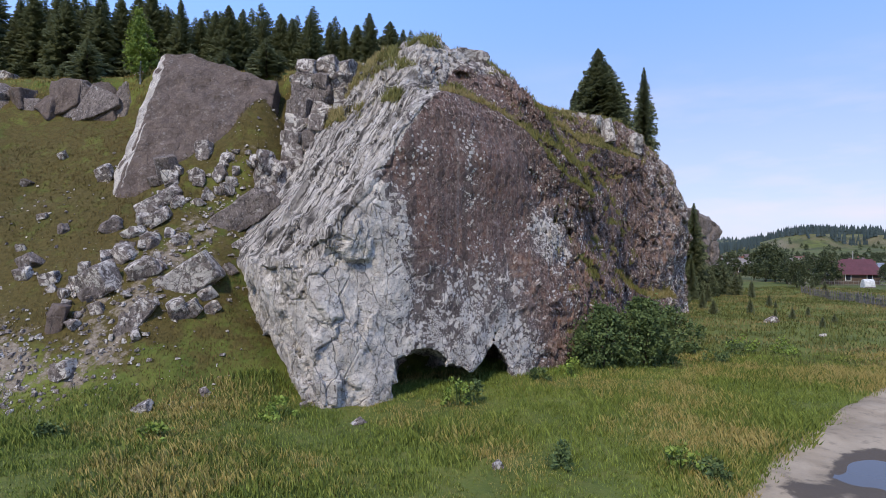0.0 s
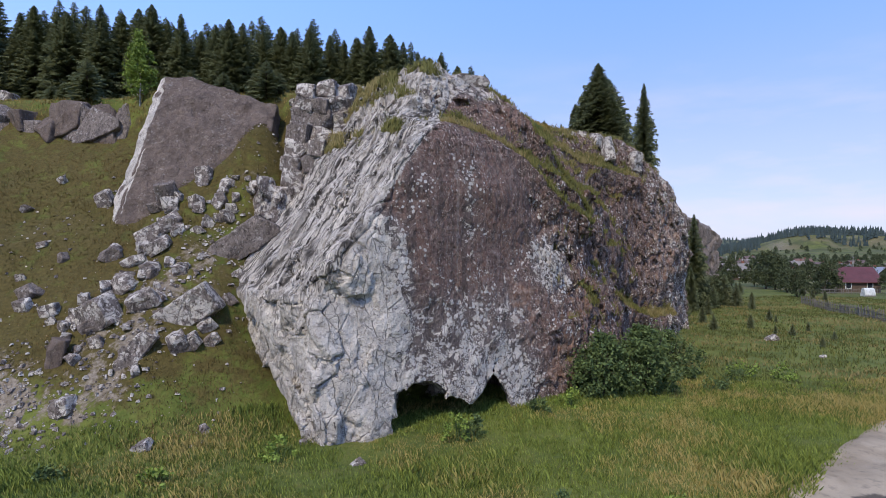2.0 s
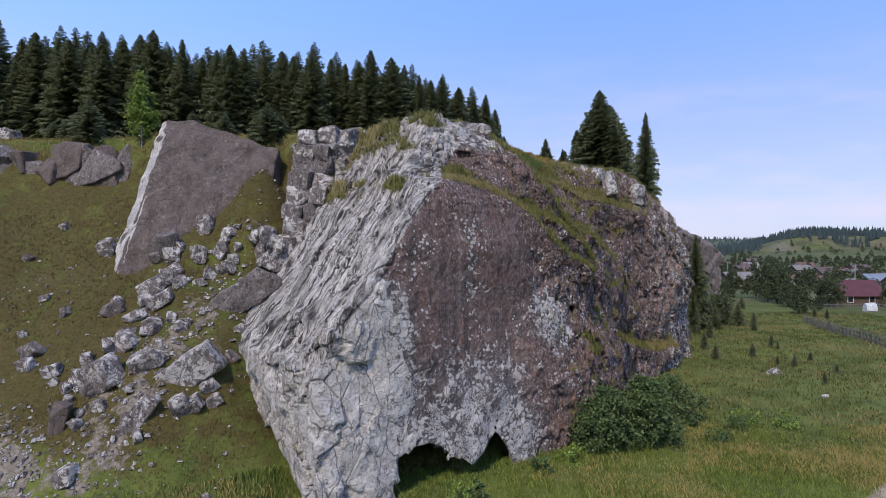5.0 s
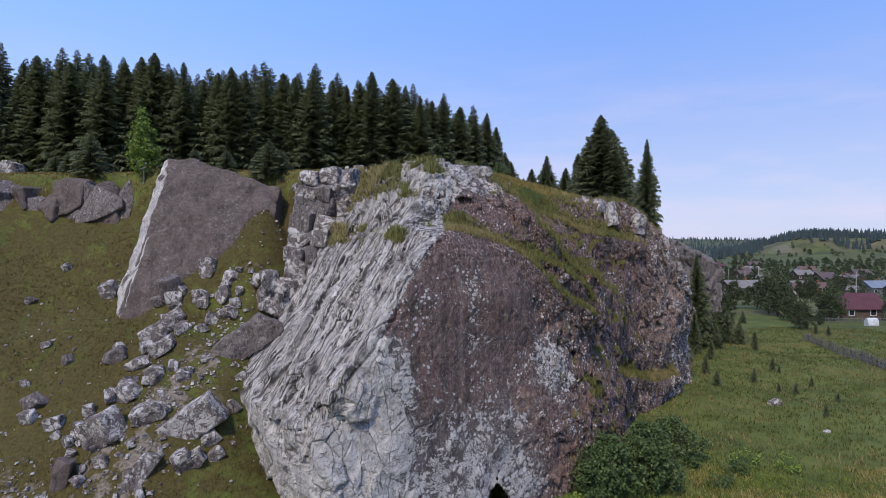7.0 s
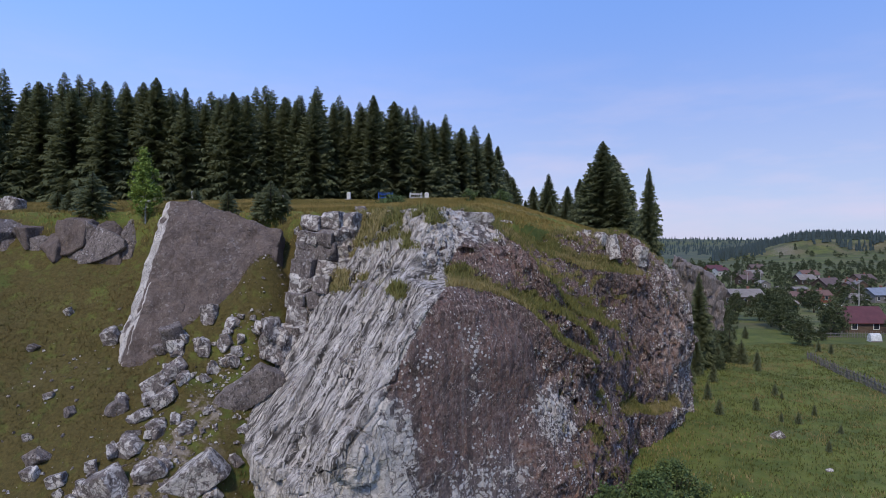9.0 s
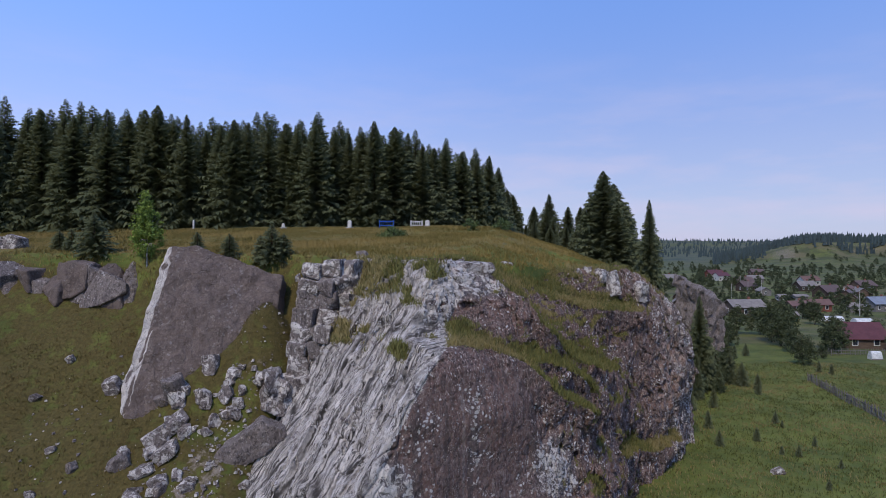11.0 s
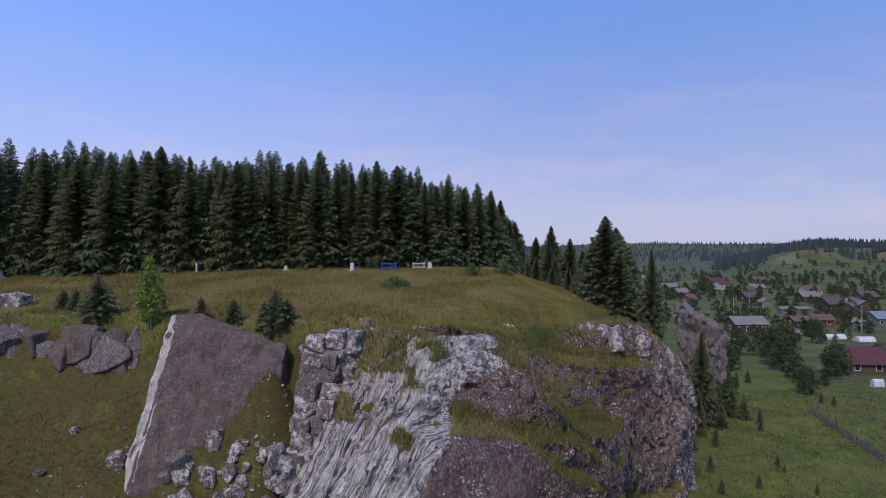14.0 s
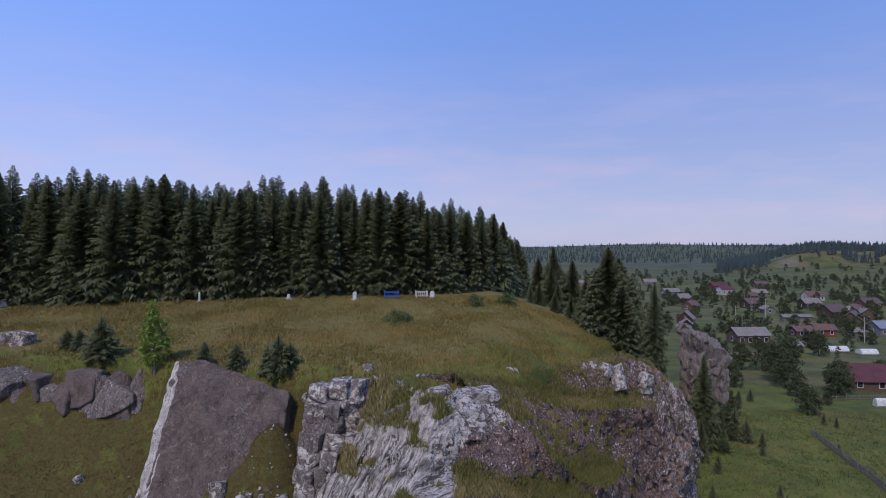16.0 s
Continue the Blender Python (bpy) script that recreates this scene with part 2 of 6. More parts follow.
def rock_material(name, pale_add=0.0, brown=0.0, beds=False):
    m = Nodes(name)
    big, mid = m.noise(0.35, 4), m.noise(1.3, 6, 0.62, twist=0.4)
    fine, speck = m.noise(4.5, 8, 0.75), m.noise(2.6, 9, 0.72, twist=0.5)
    tiny = m.noise(17.0, 5, 0.75)
    # weathered, lichen-dark stone
    wide = m.noise(0.5, 5, 0.6, twist=0.7)
    flat, fleck = m.layer("smooth"), m.math("ADD", m.layer("fleck"), 0.0 if beds else 0.45)
    paling = m.layer("pale")
    dark = m.mix(m.ramp(big, 0.38, 0.62), (0.158, 0.099, 0.084), (0.204, 0.120, 0.096))
    dark = m.mix(m.ramp(paling, 0.08, 0.40, 0.0 if beds else 0.85, 0.9), dark, (0.150, 0.134, 0.134) if beds else (0.215, 0.188, 0.170))
    dark = m.mix(m.ramp(fine, 0.44, 0.60, 0, 0.45), dark, (0.300, 0.245, 0.225))
    streak = m.noise(1.0, 7, 0.66, m.scaled(m.pos, (2.4, 2.4, 0.16)))
    dark = m.mix(m.ramp(streak, 0.50, 0.62, 0, 0.65), dark, (0.092, 0.074, 0.070))
    dark = m.mix(m.math("MULTIPLY", flat, m.ramp(streak, 0.44, 0.34, 0, 0.55)), dark, (0.30, 0.255, 0.235))
    # pepper and salt: black crusts and bright flecks, strongest on the broken parts
    pepper = m.ramp(m.noise(10.0, 6, 0.75, m.scaled(m.pos, (1, 1, 0.55)), 0.6), 0.520, 0.560)
    salt = m.ramp(m.noise(9.0, 7, 0.78, m.scaled(m.pos, (1, 1, 0.6), (0.2, 0.1, 0.7)), 0.5), 0.560, 0.595)
    dark = m.mix(m.math("MULTIPLY", pepper, m.ramp(fleck, 0, 1, 0.30 + 0.2 * pale_add, 0.80)), dark, (0.044, 0.034, 0.032))
    dark = m.mix(m.math("MULTIPLY", salt, m.ramp(fleck, 0, 1, 0.30, 0.95)), dark, m.mix(tiny, (0.40, 0.32, 0.285), (0.65, 0.56, 0.51)))
    # round white crusts in swarms
    crust = m.t.nodes.new("ShaderNodeTexVoronoi")
    m.put(crust.inputs["Vector"], m.warped(3.0, 0.14))
    crust.inputs["Scale"].default_value = 4.6
    size = m.math("ADD", m.ramp(wide, 0.38, 0.62, -0.34, 0.30), m.ramp(m.layer("pale"), 0.05, 0.50, 0.06, 0.44))
    spots = m.ramp(m.math("SUBTRACT", m.math("ADD", size, m.ramp(speck, 0.35, 0.65, -0.14, 0.14)), crust.outputs["Distance"]), 0.0, 0.06)
    dots = m.t.nodes.new("ShaderNodeTexVoronoi")
    m.put(dots.inputs["Vector"], m.warped(6.0, 0.06))
    dots.inputs["Scale"].default_value = 12.0
    swarm = m.math("ADD", m.ramp(m.noise(0.9, 5, 0.6), 0.42, 0.62, -0.25, 0.22), m.ramp(paling, 0.05, 0.50, 0.04, 0.40))
    spots = m.math("MAXIMUM", spots, m.ramp(m.math("SUBTRACT", swarm, dots.outputs["Distance"]), 0.0, 0.08))
    dark = m.mix(m.math("MULTIPLY", spots, 0.92 if beds else 0.45), dark, m.mix(tiny, (0.42, 0.40, 0.385), (0.74, 0.70, 0.665)))
    dark = m.mix(m.ramp(m.noise(5.5, 8, 0.72, twist=0.4), 0.575, 0.610, 0, 0.8), dark, (0.055, 0.043, 0.040))
    # pale limestone
    pale = m.mix(m.ramp(mid, 0.3, 0.7), (0.455, 0.412, 0.374), (0.750, 0.690, 0.630))
    pale = m.mix(m.ramp(fine, 0.52, 0.62, 0, 0.60), pale, (0.215, 0.188, 0.172))
    pale = m.mix(m.ramp(tiny, 0.56, 0.62, 0, 0.60), pale, (0.122, 0.106, 0.098))
    across, down = m.along((0.626, -0.78, 0.02)), m.along((0.46, 0.37, 0.81))
    grain = m.noise(1.0, 6, 0.66, m.vector(m.math("MULTIPLY", across, 2.3), m.math("MULTIPLY", down, 0.17), 0.0), 0.0)
    seam = m.ramp(m.math("ABSOLUTE", m.math("SUBTRACT", grain, 0.5)), 0.004, 0.020, 1.0, 0)
    if beds:
        pale = m.mix(m.math("MULTIPLY", m.layer("bed"), m.ramp(grain, 0.54, 0.62, 0, 0.65)), pale, (0.204, 0.183, 0.169))
        pale = m.mix(m.math("MULTIPLY", m.math("MULTIPLY", seam, m.layer("bed")), m.ramp(mid, 0.28, 0.42)), pale, (0.061, 0.054, 0.050))
    if beds:
        thread = m.noise(1.0, 7, 0.72, m.vector(m.math("MULTIPLY", across, 9.0), m.math("MULTIPLY", down, 0.9), 0.0), 0.0)
        pale = m.mix(m.math("MULTIPLY", m.layer("bed"), m.ramp(thread, 0.50, 0.60, 0, 0.75)), pale, (0.150, 0.132, 0.120))
        pale = m.mix(m.math("MULTIPLY", m.layer("bed"), m.ramp(thread, 0.60, 0.66, 0, 0.85)), pale, (0.058, 0.050, 0.045))
    # angular joints at two sizes, broken off here and there
    pushed = m.warped(1.8, 0.28)
    joint = m.ramp(m.cracks(0.75, m.scaled(pushed, (1.5, 1.5, 0.45), (0.25, 0.35, 0.5))), 0.004, 0.024, 0.65, 0)
    split = m.ramp(m.cracks(2.1, m.scaled(pushed, (0.55, 1.3, 1.6), (0.3, 0.5, 1.0))), 0.005, 0.034, 0.55, 0)
    crack = m.math("MAXIMUM", m.math("MULTIPLY", joint, m.ramp(m.noise(1.4, 4), 0.39, 0.50)), m.math("MULTIPLY", split, m.ramp(m.noise(1.7, 4), 0.47, 0.55)))
    bed = m.layer("bed")
    crack = m.math("MULTIPLY", crack, m.ramp(bed, 0, 1, 1, 0.12))
    if beds:
        sheet_x = m.math("ADD", m.math("MULTIPLY", across, 1.5), m.math("MULTIPLY", m.noise(0.5, 6, 0.6), 0.45))
        parting = m.ramp(m.cracks(1.0, m.vector(sheet_x, m.math("MULTIPLY", down, 0.13), 0.0)), 0.012, 0.07, 1, 0)
        parting = m.math("MULTIPLY", parting, bed)
        pale = m.mix(m.math("MULTIPLY", parting, m.ramp(m.noise(0.8, 4), 0.36, 0.5, 0, 0.95)), pale, (0.056, 0.048, 0.043))
    pale = m.mix(m.math("MULTIPLY", crack, m.ramp(mid, 0.34, 0.46, 0, 1.0)), pale, (0.040, 0.034, 0.031))
    wp = m.math("ADD", m.layer("pale"), pale_add)
    spread_out = 0.52 if beds else 0.34
    wp = m.math("ADD", wp, m.ramp(speck, 0.32, 0.68, -spread_out, spread_out))
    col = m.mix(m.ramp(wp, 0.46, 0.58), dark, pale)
    if brown:
        keep = m.math("SUBTRACT", 1.0, m.layer("pale"))
        tone = m.mix(m.ramp(mid, 0.35, 0.65), (0.094, 0.068, 0.056), (0.160, 0.116, 0.094))
        tone = m.mix(m.math("MULTIPLY", crack, 0.7), tone, (0.061, 0.049, 0.044))
        col = m.mix(m.math("MULTIPLY", keep, m.ramp(speck, 0.35, 0.65, brown, brown * 0.7)), col, tone)
    # iron-red stain
    wr = m.math("ADD", m.layer("red"), m.ramp(mid, 0.3, 0.7, -0.4, 0.4))
    col = m.mix(m.ramp(wr, 0.35, 0.8, 0, 0.75), col, m.mix(m.ramp(fine, 0.35, 0.65), (0.224, 0.099, 0.063), (0.428, 0.315, 0.250)))
    # turf and moss on ledges
    wg = m.math("ADD", m.layer("turf"), m.ramp(fine, 0.3, 0.7, -0.25, 0.25))
    col = m.mix(m.ramp(wg, 0.45, 0.6), col, m.mix(m.ramp(mid, 0.35, 0.65), (0.100, 0.098, 0.028), (0.185, 0.155, 0.056)))
    relief = m.math("ADD", m.math("MULTIPLY", mid, 0.8), m.math("ADD", m.math("MULTIPLY", fine, 0.6), m.math("MULTIPLY", tiny, 0.22)))
    relief = m.math("SUBTRACT", relief, m.math("MULTIPLY", crack, 0.35))
    if beds:
        relief = m.math("ADD", relief, m.math("MULTIPLY", grain, 0.5))
    grit = m.noise(30.0, 3, 0.8)
    col = m.mix(m.ramp(grit, 0.40, 0.30, 0, 0.55), col, m.mix(0.75, col, (0.03, 0.026, 0.025)))
    return m.done(col, 0.92, m.math("ADD", relief, m.math("MULTIPLY", grit, 0.12)), 0.18, 1.0)


def ground_material():
    m = Nodes("meadow_soil")
    far = m.noise(0.045, 5, 0.6)
    big, mid, fine = m.noise(0.22, 5, 0.6), m.noise(1.1, 5, 0.65), m.noise(6.0, 5, 0.7)
    g = m.mix(m.ramp(big, 0.35, 0.65), GRASS_LO, GRASS_HI)
    g = m.mix(m.ramp(mid, 0.35, 0.75, 0, 0.7), g, (0.180, 0.175, 0.045))
    dry = m.math("ADD", m.layer("dry"), m.ramp(mid, 0.3, 0.7, -0.35, 0.35))
    g = m.mix(m.ramp(dry, 0.25, 0.85, 0, 0.85), g, m.mix(m.ramp(fine, 0.3, 0.7), (0.170, 0.124, 0.048), (0.29, 0.218, 0.078)))
    g = m.mix(m.ramp(fine, 0.25, 0.8, 0.35, 0), g, (0.032, 0.040, 0.013))
    soil = m.mix(m.ramp(fine, 0.35, 0.7), (0.165, 0.132, 0.098), (0.30, 0.255, 0.205))
    br = m.math("ADD", m.layer("brown"), m.ramp(mid, 0.3, 0.7, -0.35, 0.35))
    g = m.mix(m.ramp(br, 0.2, 0.9, 0, 0.9), g, m.mix(m.ramp(fine, 0.3, 0.7), (0.056, 0.041, 0.013), (0.108, 0.079, 0.026)))
    sc = m.math("ADD", m.layer("scree"), m.ramp(mid, 0.3, 0.7, -0.4, 0.4))
    g = m.mix(m.ramp(sc, 0.45, 0.75), g, soil)
    plot = m.noise(0.03, 6, 0.65, m.scaled(m.pos, (1.0, 2.4, 1.0)))
    g = m.mix(m.math("MULTIPLY", m.layer("distant"), m.ramp(plot, 0.42, 0.58, 0.25, 0.85)), g, m.mix(m.ramp(far, 0.42, 0.55), (0.135, 0.115, 0.060), (0.058, 0.066, 0.030)))
    g = m.mix(m.math("MULTIPLY", m.layer("haze_wood"), m.ramp(m.noise(0.006, 4, 0.6), 0.40, 0.56, 0.35, 1.0)), g, m.mix(m.ramp(m.noise(0.02, 5, 0.6), 0.40, 0.60), (0.052, 0.070, 0.048), (0.100, 0.105, 0.060)))
    return m.done(g, 0.95, m.math("ADD", mid, m.math("MULTIPLY", fine, 0.5)), 0.18, 0.8)


ROCK = rock_material("lichened_limestone", beds=True)
ROCK_PALE = rock_material("pale_limestone", 0.55)
ROCK_BROWN = rock_material("brown_limestone", 0.10, 0.82)
ROCK_MIX = rock_material("broken_limestone", 0.46)
ROCK_DARK = rock_material("dark_lichened_limestone", 0.20)
GROUND = ground_material()


def blade_material(name, lo, hi, dry, amount):
    m = Nodes(name)
    patch = m.noise(0.16, 5, 0.6)
    c = m.mix(m.island(), lo, hi)
    w = m.math("ADD", m.math("MULTIPLY", m.island(), 0.5), m.ramp(patch, 0.3, 0.7, -0.3, 0.6))
    c = m.mix(m.ramp(w, 0.75 - amount, 1.15 - amount, 0, 0.9), c, dry)
    m.bsdf.inputs["Transmission Weight"].default_value = 0.0
    return m.done(c, 0.75)


BLADES = blade_material("meadow_grass", GRASS_LO, (0.225, 0.275, 0.055), STRAW, 0.32)
BLADES_FIELD = blade_material("field_grass", (0.058, 0.070, 0.018), (0.145, 0.160, 0.042), (0.26, 0.205, 0.085), 0.40)
BLADES_DRY = blade_material("dry_grass", (0.130, 0.107, 0.027), (0.218, 0.168, 0.045), (0.290, 0.208, 0.066), 0.50)
BLADES_LEDGE = blade_material("ledge_grass", (0.100, 0.104, 0.030), (0.205, 0.195, 0.064), (0.30, 0.240, 0.105), 0.36)
BLADES_SLOPE = blade_material("slope_grass", (0.058, 0.048, 0.013), (0.122, 0.098, 0.026), (0.170, 0.114, 0.043), 0.42)
NEEDLES = blade_material("spruce_needles", (0.120, 0.136, 0.072), (0.142, 0.158, 0.084), (0.150, 0.152, 0.086), 0.05)
# light passes through the thin sprays
nt = NEEDLES.node_tree
thin, both = nt.nodes.new("ShaderNodeBsdfTranslucent"), nt.nodes.new("ShaderNodeMixShader")
shader, surface = next(n for n in nt.nodes if n.type == "BSDF_PRINCIPLED"), next(n for n in nt.nodes if n.type == "OUTPUT_MATERIAL")
thin.inputs["Color"].default_value = (0.20, 0.22, 0.11, 1)
both.inputs[0].default_value = 0.3
shader.inputs["Specular IOR Level"].default_value = 0.08
nt.links.new(shader.outputs[0], both.inputs[1])
nt.links.new(thin.outputs[0], both.inputs[2])
nt.links.new(both.outputs[0], surface.inputs["Surface"])
# far woods: needle colour lightened and blued to put in the air's haze
HAZED_NEEDLES = plain("hazed_spruce_wood", (0.060, 0.084, 0.082), 0.9, 0.05, 0.3)
LEAVES = blade_material("birch_leaves", (0.110, 0.170, 0.030), (0.240, 0.310, 0.060), (0.24, 0.25, 0.06), 0.1)
WILLOW = blade_material("willow_leaves", (0.050, 0.080, 0.028), (0.120, 0.165, 0.055), (0.14, 0.165, 0.055), 0.1)
GARDEN = blade_material("garden_leaves", (0.042, 0.056, 0.026), (0.088, 0.106, 0.046), (0.11, 0.115, 0.05), 0.1)
BARK = plain("spruce_bark", (0.085, 0.065, 0.050), 0.95, 9)
BIRCH_BARK = plain("birch_bark", (0.50, 0.48, 0.44), 0.85, 5, 0.6)


def road_material():
    m = Nodes("packed_sand")
    big, mid, fine = m.noise(0.5, 4), m.noise(2.2, 5, 0.65), m.noise(14, 5, 0.7)
    c = m.mix(m.ramp(big, 0.35, 0.65), (0.265, 0.205, 0.140), (0.38, 0.305, 0.220))
    c = m.mix(m.ramp(mid, 0.5, 0.75, 0, 0.7), c, (0.145, 0.118, 0.09))
    wet = m.math("ADD", m.layer("wet"), m.ramp(mid, 0.3, 0.7, -0.2, 0.2))
    c = m.mix(m.ramp(wet, 0.3, 0.7), c, (0.095, 0.075, 0.058))
    c = m.mix(m.ramp(fine, 0.55, 0.75, 0, 0.5), c, (0.14, 0.125, 0.11))
    return m.done(c, 0.9, m.math("ADD", mid, m.math("MULTIPLY", fine, 0.4)), 0.05, 0.7)


ROAD_SAND = road_material()
WATER = Nodes("puddle_water")
WATER.bsdf.inputs["Specular IOR Level"].default_value = 0.5
WATER = WATER.done((0.10, 0.085, 0.07), 0.04, WATER.noise(6, 2), 0.004, 0.15)


def boards(name, colour):
    """Weathered horizontal boards or logs."""
    m = Nodes(name)
    p = m.scaled(m.pos, (0.3, 0.3, 5.0))
    n = m.noise(2.0, 4, 0.6, p)
    c = m.mix(m.ramp(n, 0.3, 0.7), tuple(0.55 * v for v in colour), colour)
    return m.done(c, 0.85, n, 0.03, 0.5)


def sheet(name, colour, rough=0.55):
    """Roofing with stains."""
    m = Nodes(name)
    n = m.noise(0.9, 5, 0.65)
    w = m.noise(7, 3, 0.6, m.scaled(m.pos, (4, 4, 0.3)))
    c = m.mix(m.ramp(n, 0.3, 0.75), tuple(0.72 * v for v in colour), colour)
    return m.done(m.mix(m.ramp(w, 0.4, 0.7, 0, 0.25), c, (0.1, 0.09, 0.08)), rough, w, 0.02, 0.4)


WALLS = {"log": boards("brown_logs", (0.15, 0.105, 0.078)), "dark": boards("dark_boards", (0.085, 0.06, 0.048)),
         "white": plain("whitewash", (0.52, 0.50, 0.46), 0.8, 1.5, 0.2), "red": boards("red_boards", (0.24, 0.085, 0.06)),
         "grey": boards("grey_boards", (0.24, 0.225, 0.21)), "teal": plain("teal_paint", (0.05, 0.20, 0.17), 0.6)}
ROOFS = {"slate": sheet("grey_slate_roof", (0.27, 0.24, 0.22), 0.9), "maroon": sheet("maroon_metal_roof", (0.135, 0.045, 0.048), 0.5),
         "brown": sheet("brown_roof", (0.15, 0.10, 0.085)), "rust": sheet("rust_red_roof", (0.19, 0.105, 0.080)),
         "white": sheet("pale_metal_roof", (0.66, 0.67, 0.69), 0.4), "blue": sheet("blue_grey_roof", (0.26, 0.29, 0.34), 0.5)}
PANE = plain("window_pane", (0.03, 0.035, 0.045), 0.1, 2, 0.2)
FRAME_WHITE = plain("white_window_frame", (0.72, 0.72, 0.70), 0.6)
BRICK_RED = plain("chimney_brick", (0.30, 0.13, 0.09), 0.9, 12)
FENCE_WOOD = plain("grey_fence_wood", (0.25, 0.225, 0.20), 0.9, 8, 0.5)
STONE_WHITE = plain("white_grave_stone", (0.62, 0.61, 0.58), 0.7, 4, 0.25)
BLUE_PAINT = plain("blue_painted_iron", (0.035, 0.11, 0.42), 0.5, 6, 0.3)
POLE = plain("pole_concrete", (0.48, 0.46, 0.42), 0.85, 3)


# ---- the land ----
FOOT = ((-400, 21.5), (-12, 21.5), (-7, 23.8), (-3.0, 30.0), (4.5, 37.0), (16.5, 52), (24.5, 60), (30, 72), (38.5, 92), (42, 108), (38, 130), (22, 170), (0, 260), (-60, 500), (-300, 900))
BROW_X = (-400, -34, -22.5, -19.2, -10.5, -8, -3, 2)
BROW_Y = (43.5, 41.3, 40.1, 38.6, 38.2, 37.5, 36, 34)
ROAD = ((-20, -9), (0, 5.0), (9.0, 13.4), (13.4, 18), (22.5, 25.6), (40, 38), (66, 56), (110, 85))


def foot_distance(x, y):
    """Metres inside the hill's foot line; minus: out on the meadow."""
    best = np.full(np.shape(x), 1e9)
    sign = np.ones(np.shape(x))
    for (ax, ay), (bx, by) in zip(FOOT[:-1], FOOT[1:]):
        dx, dy = bx - ax, by - ay
        t = np.clip(((x - ax) * dx + (y - ay) * dy) / (dx * dx + dy * dy), 0, 1)
        px, py = ax + t * dx - x, ay + t * dy - y
        d = np.hypot(px, py)
        side = np.where(dx * (y - ay) - dy * (x - ax) > 0, 1.0, -1.0)
        near = d < best - 1e-6
        best = np.where(near, d, best)
        sign = np.where(near, side, sign)
    return best * sign


def road_offset(x, y):
    best = np.full(np.shape(x), 1e9)
    for (ax, ay), (bx, by) in zip(ROAD[:-1], ROAD[1:]):
        dx, dy = bx - ax, by - ay
        t = np.clip(((x - ax) * dx + (y - ay) * dy) / (dx * dx + dy * dy), 0, 1)
        best = np.minimum(best, np.hypot(ax + t * dx - x, ay + t * dy - y))
    return best


def plateau(x, y):
    p = 18.2 + 0.115 * np.clip(y - 38, 0, 24) - 0.30 * np.clip(x - 5, 0, 24)
    return p - 0.02 * np.clip(y - 75, 0, 400) - 0.010 * np.clip(-20 - x, 0, 40)


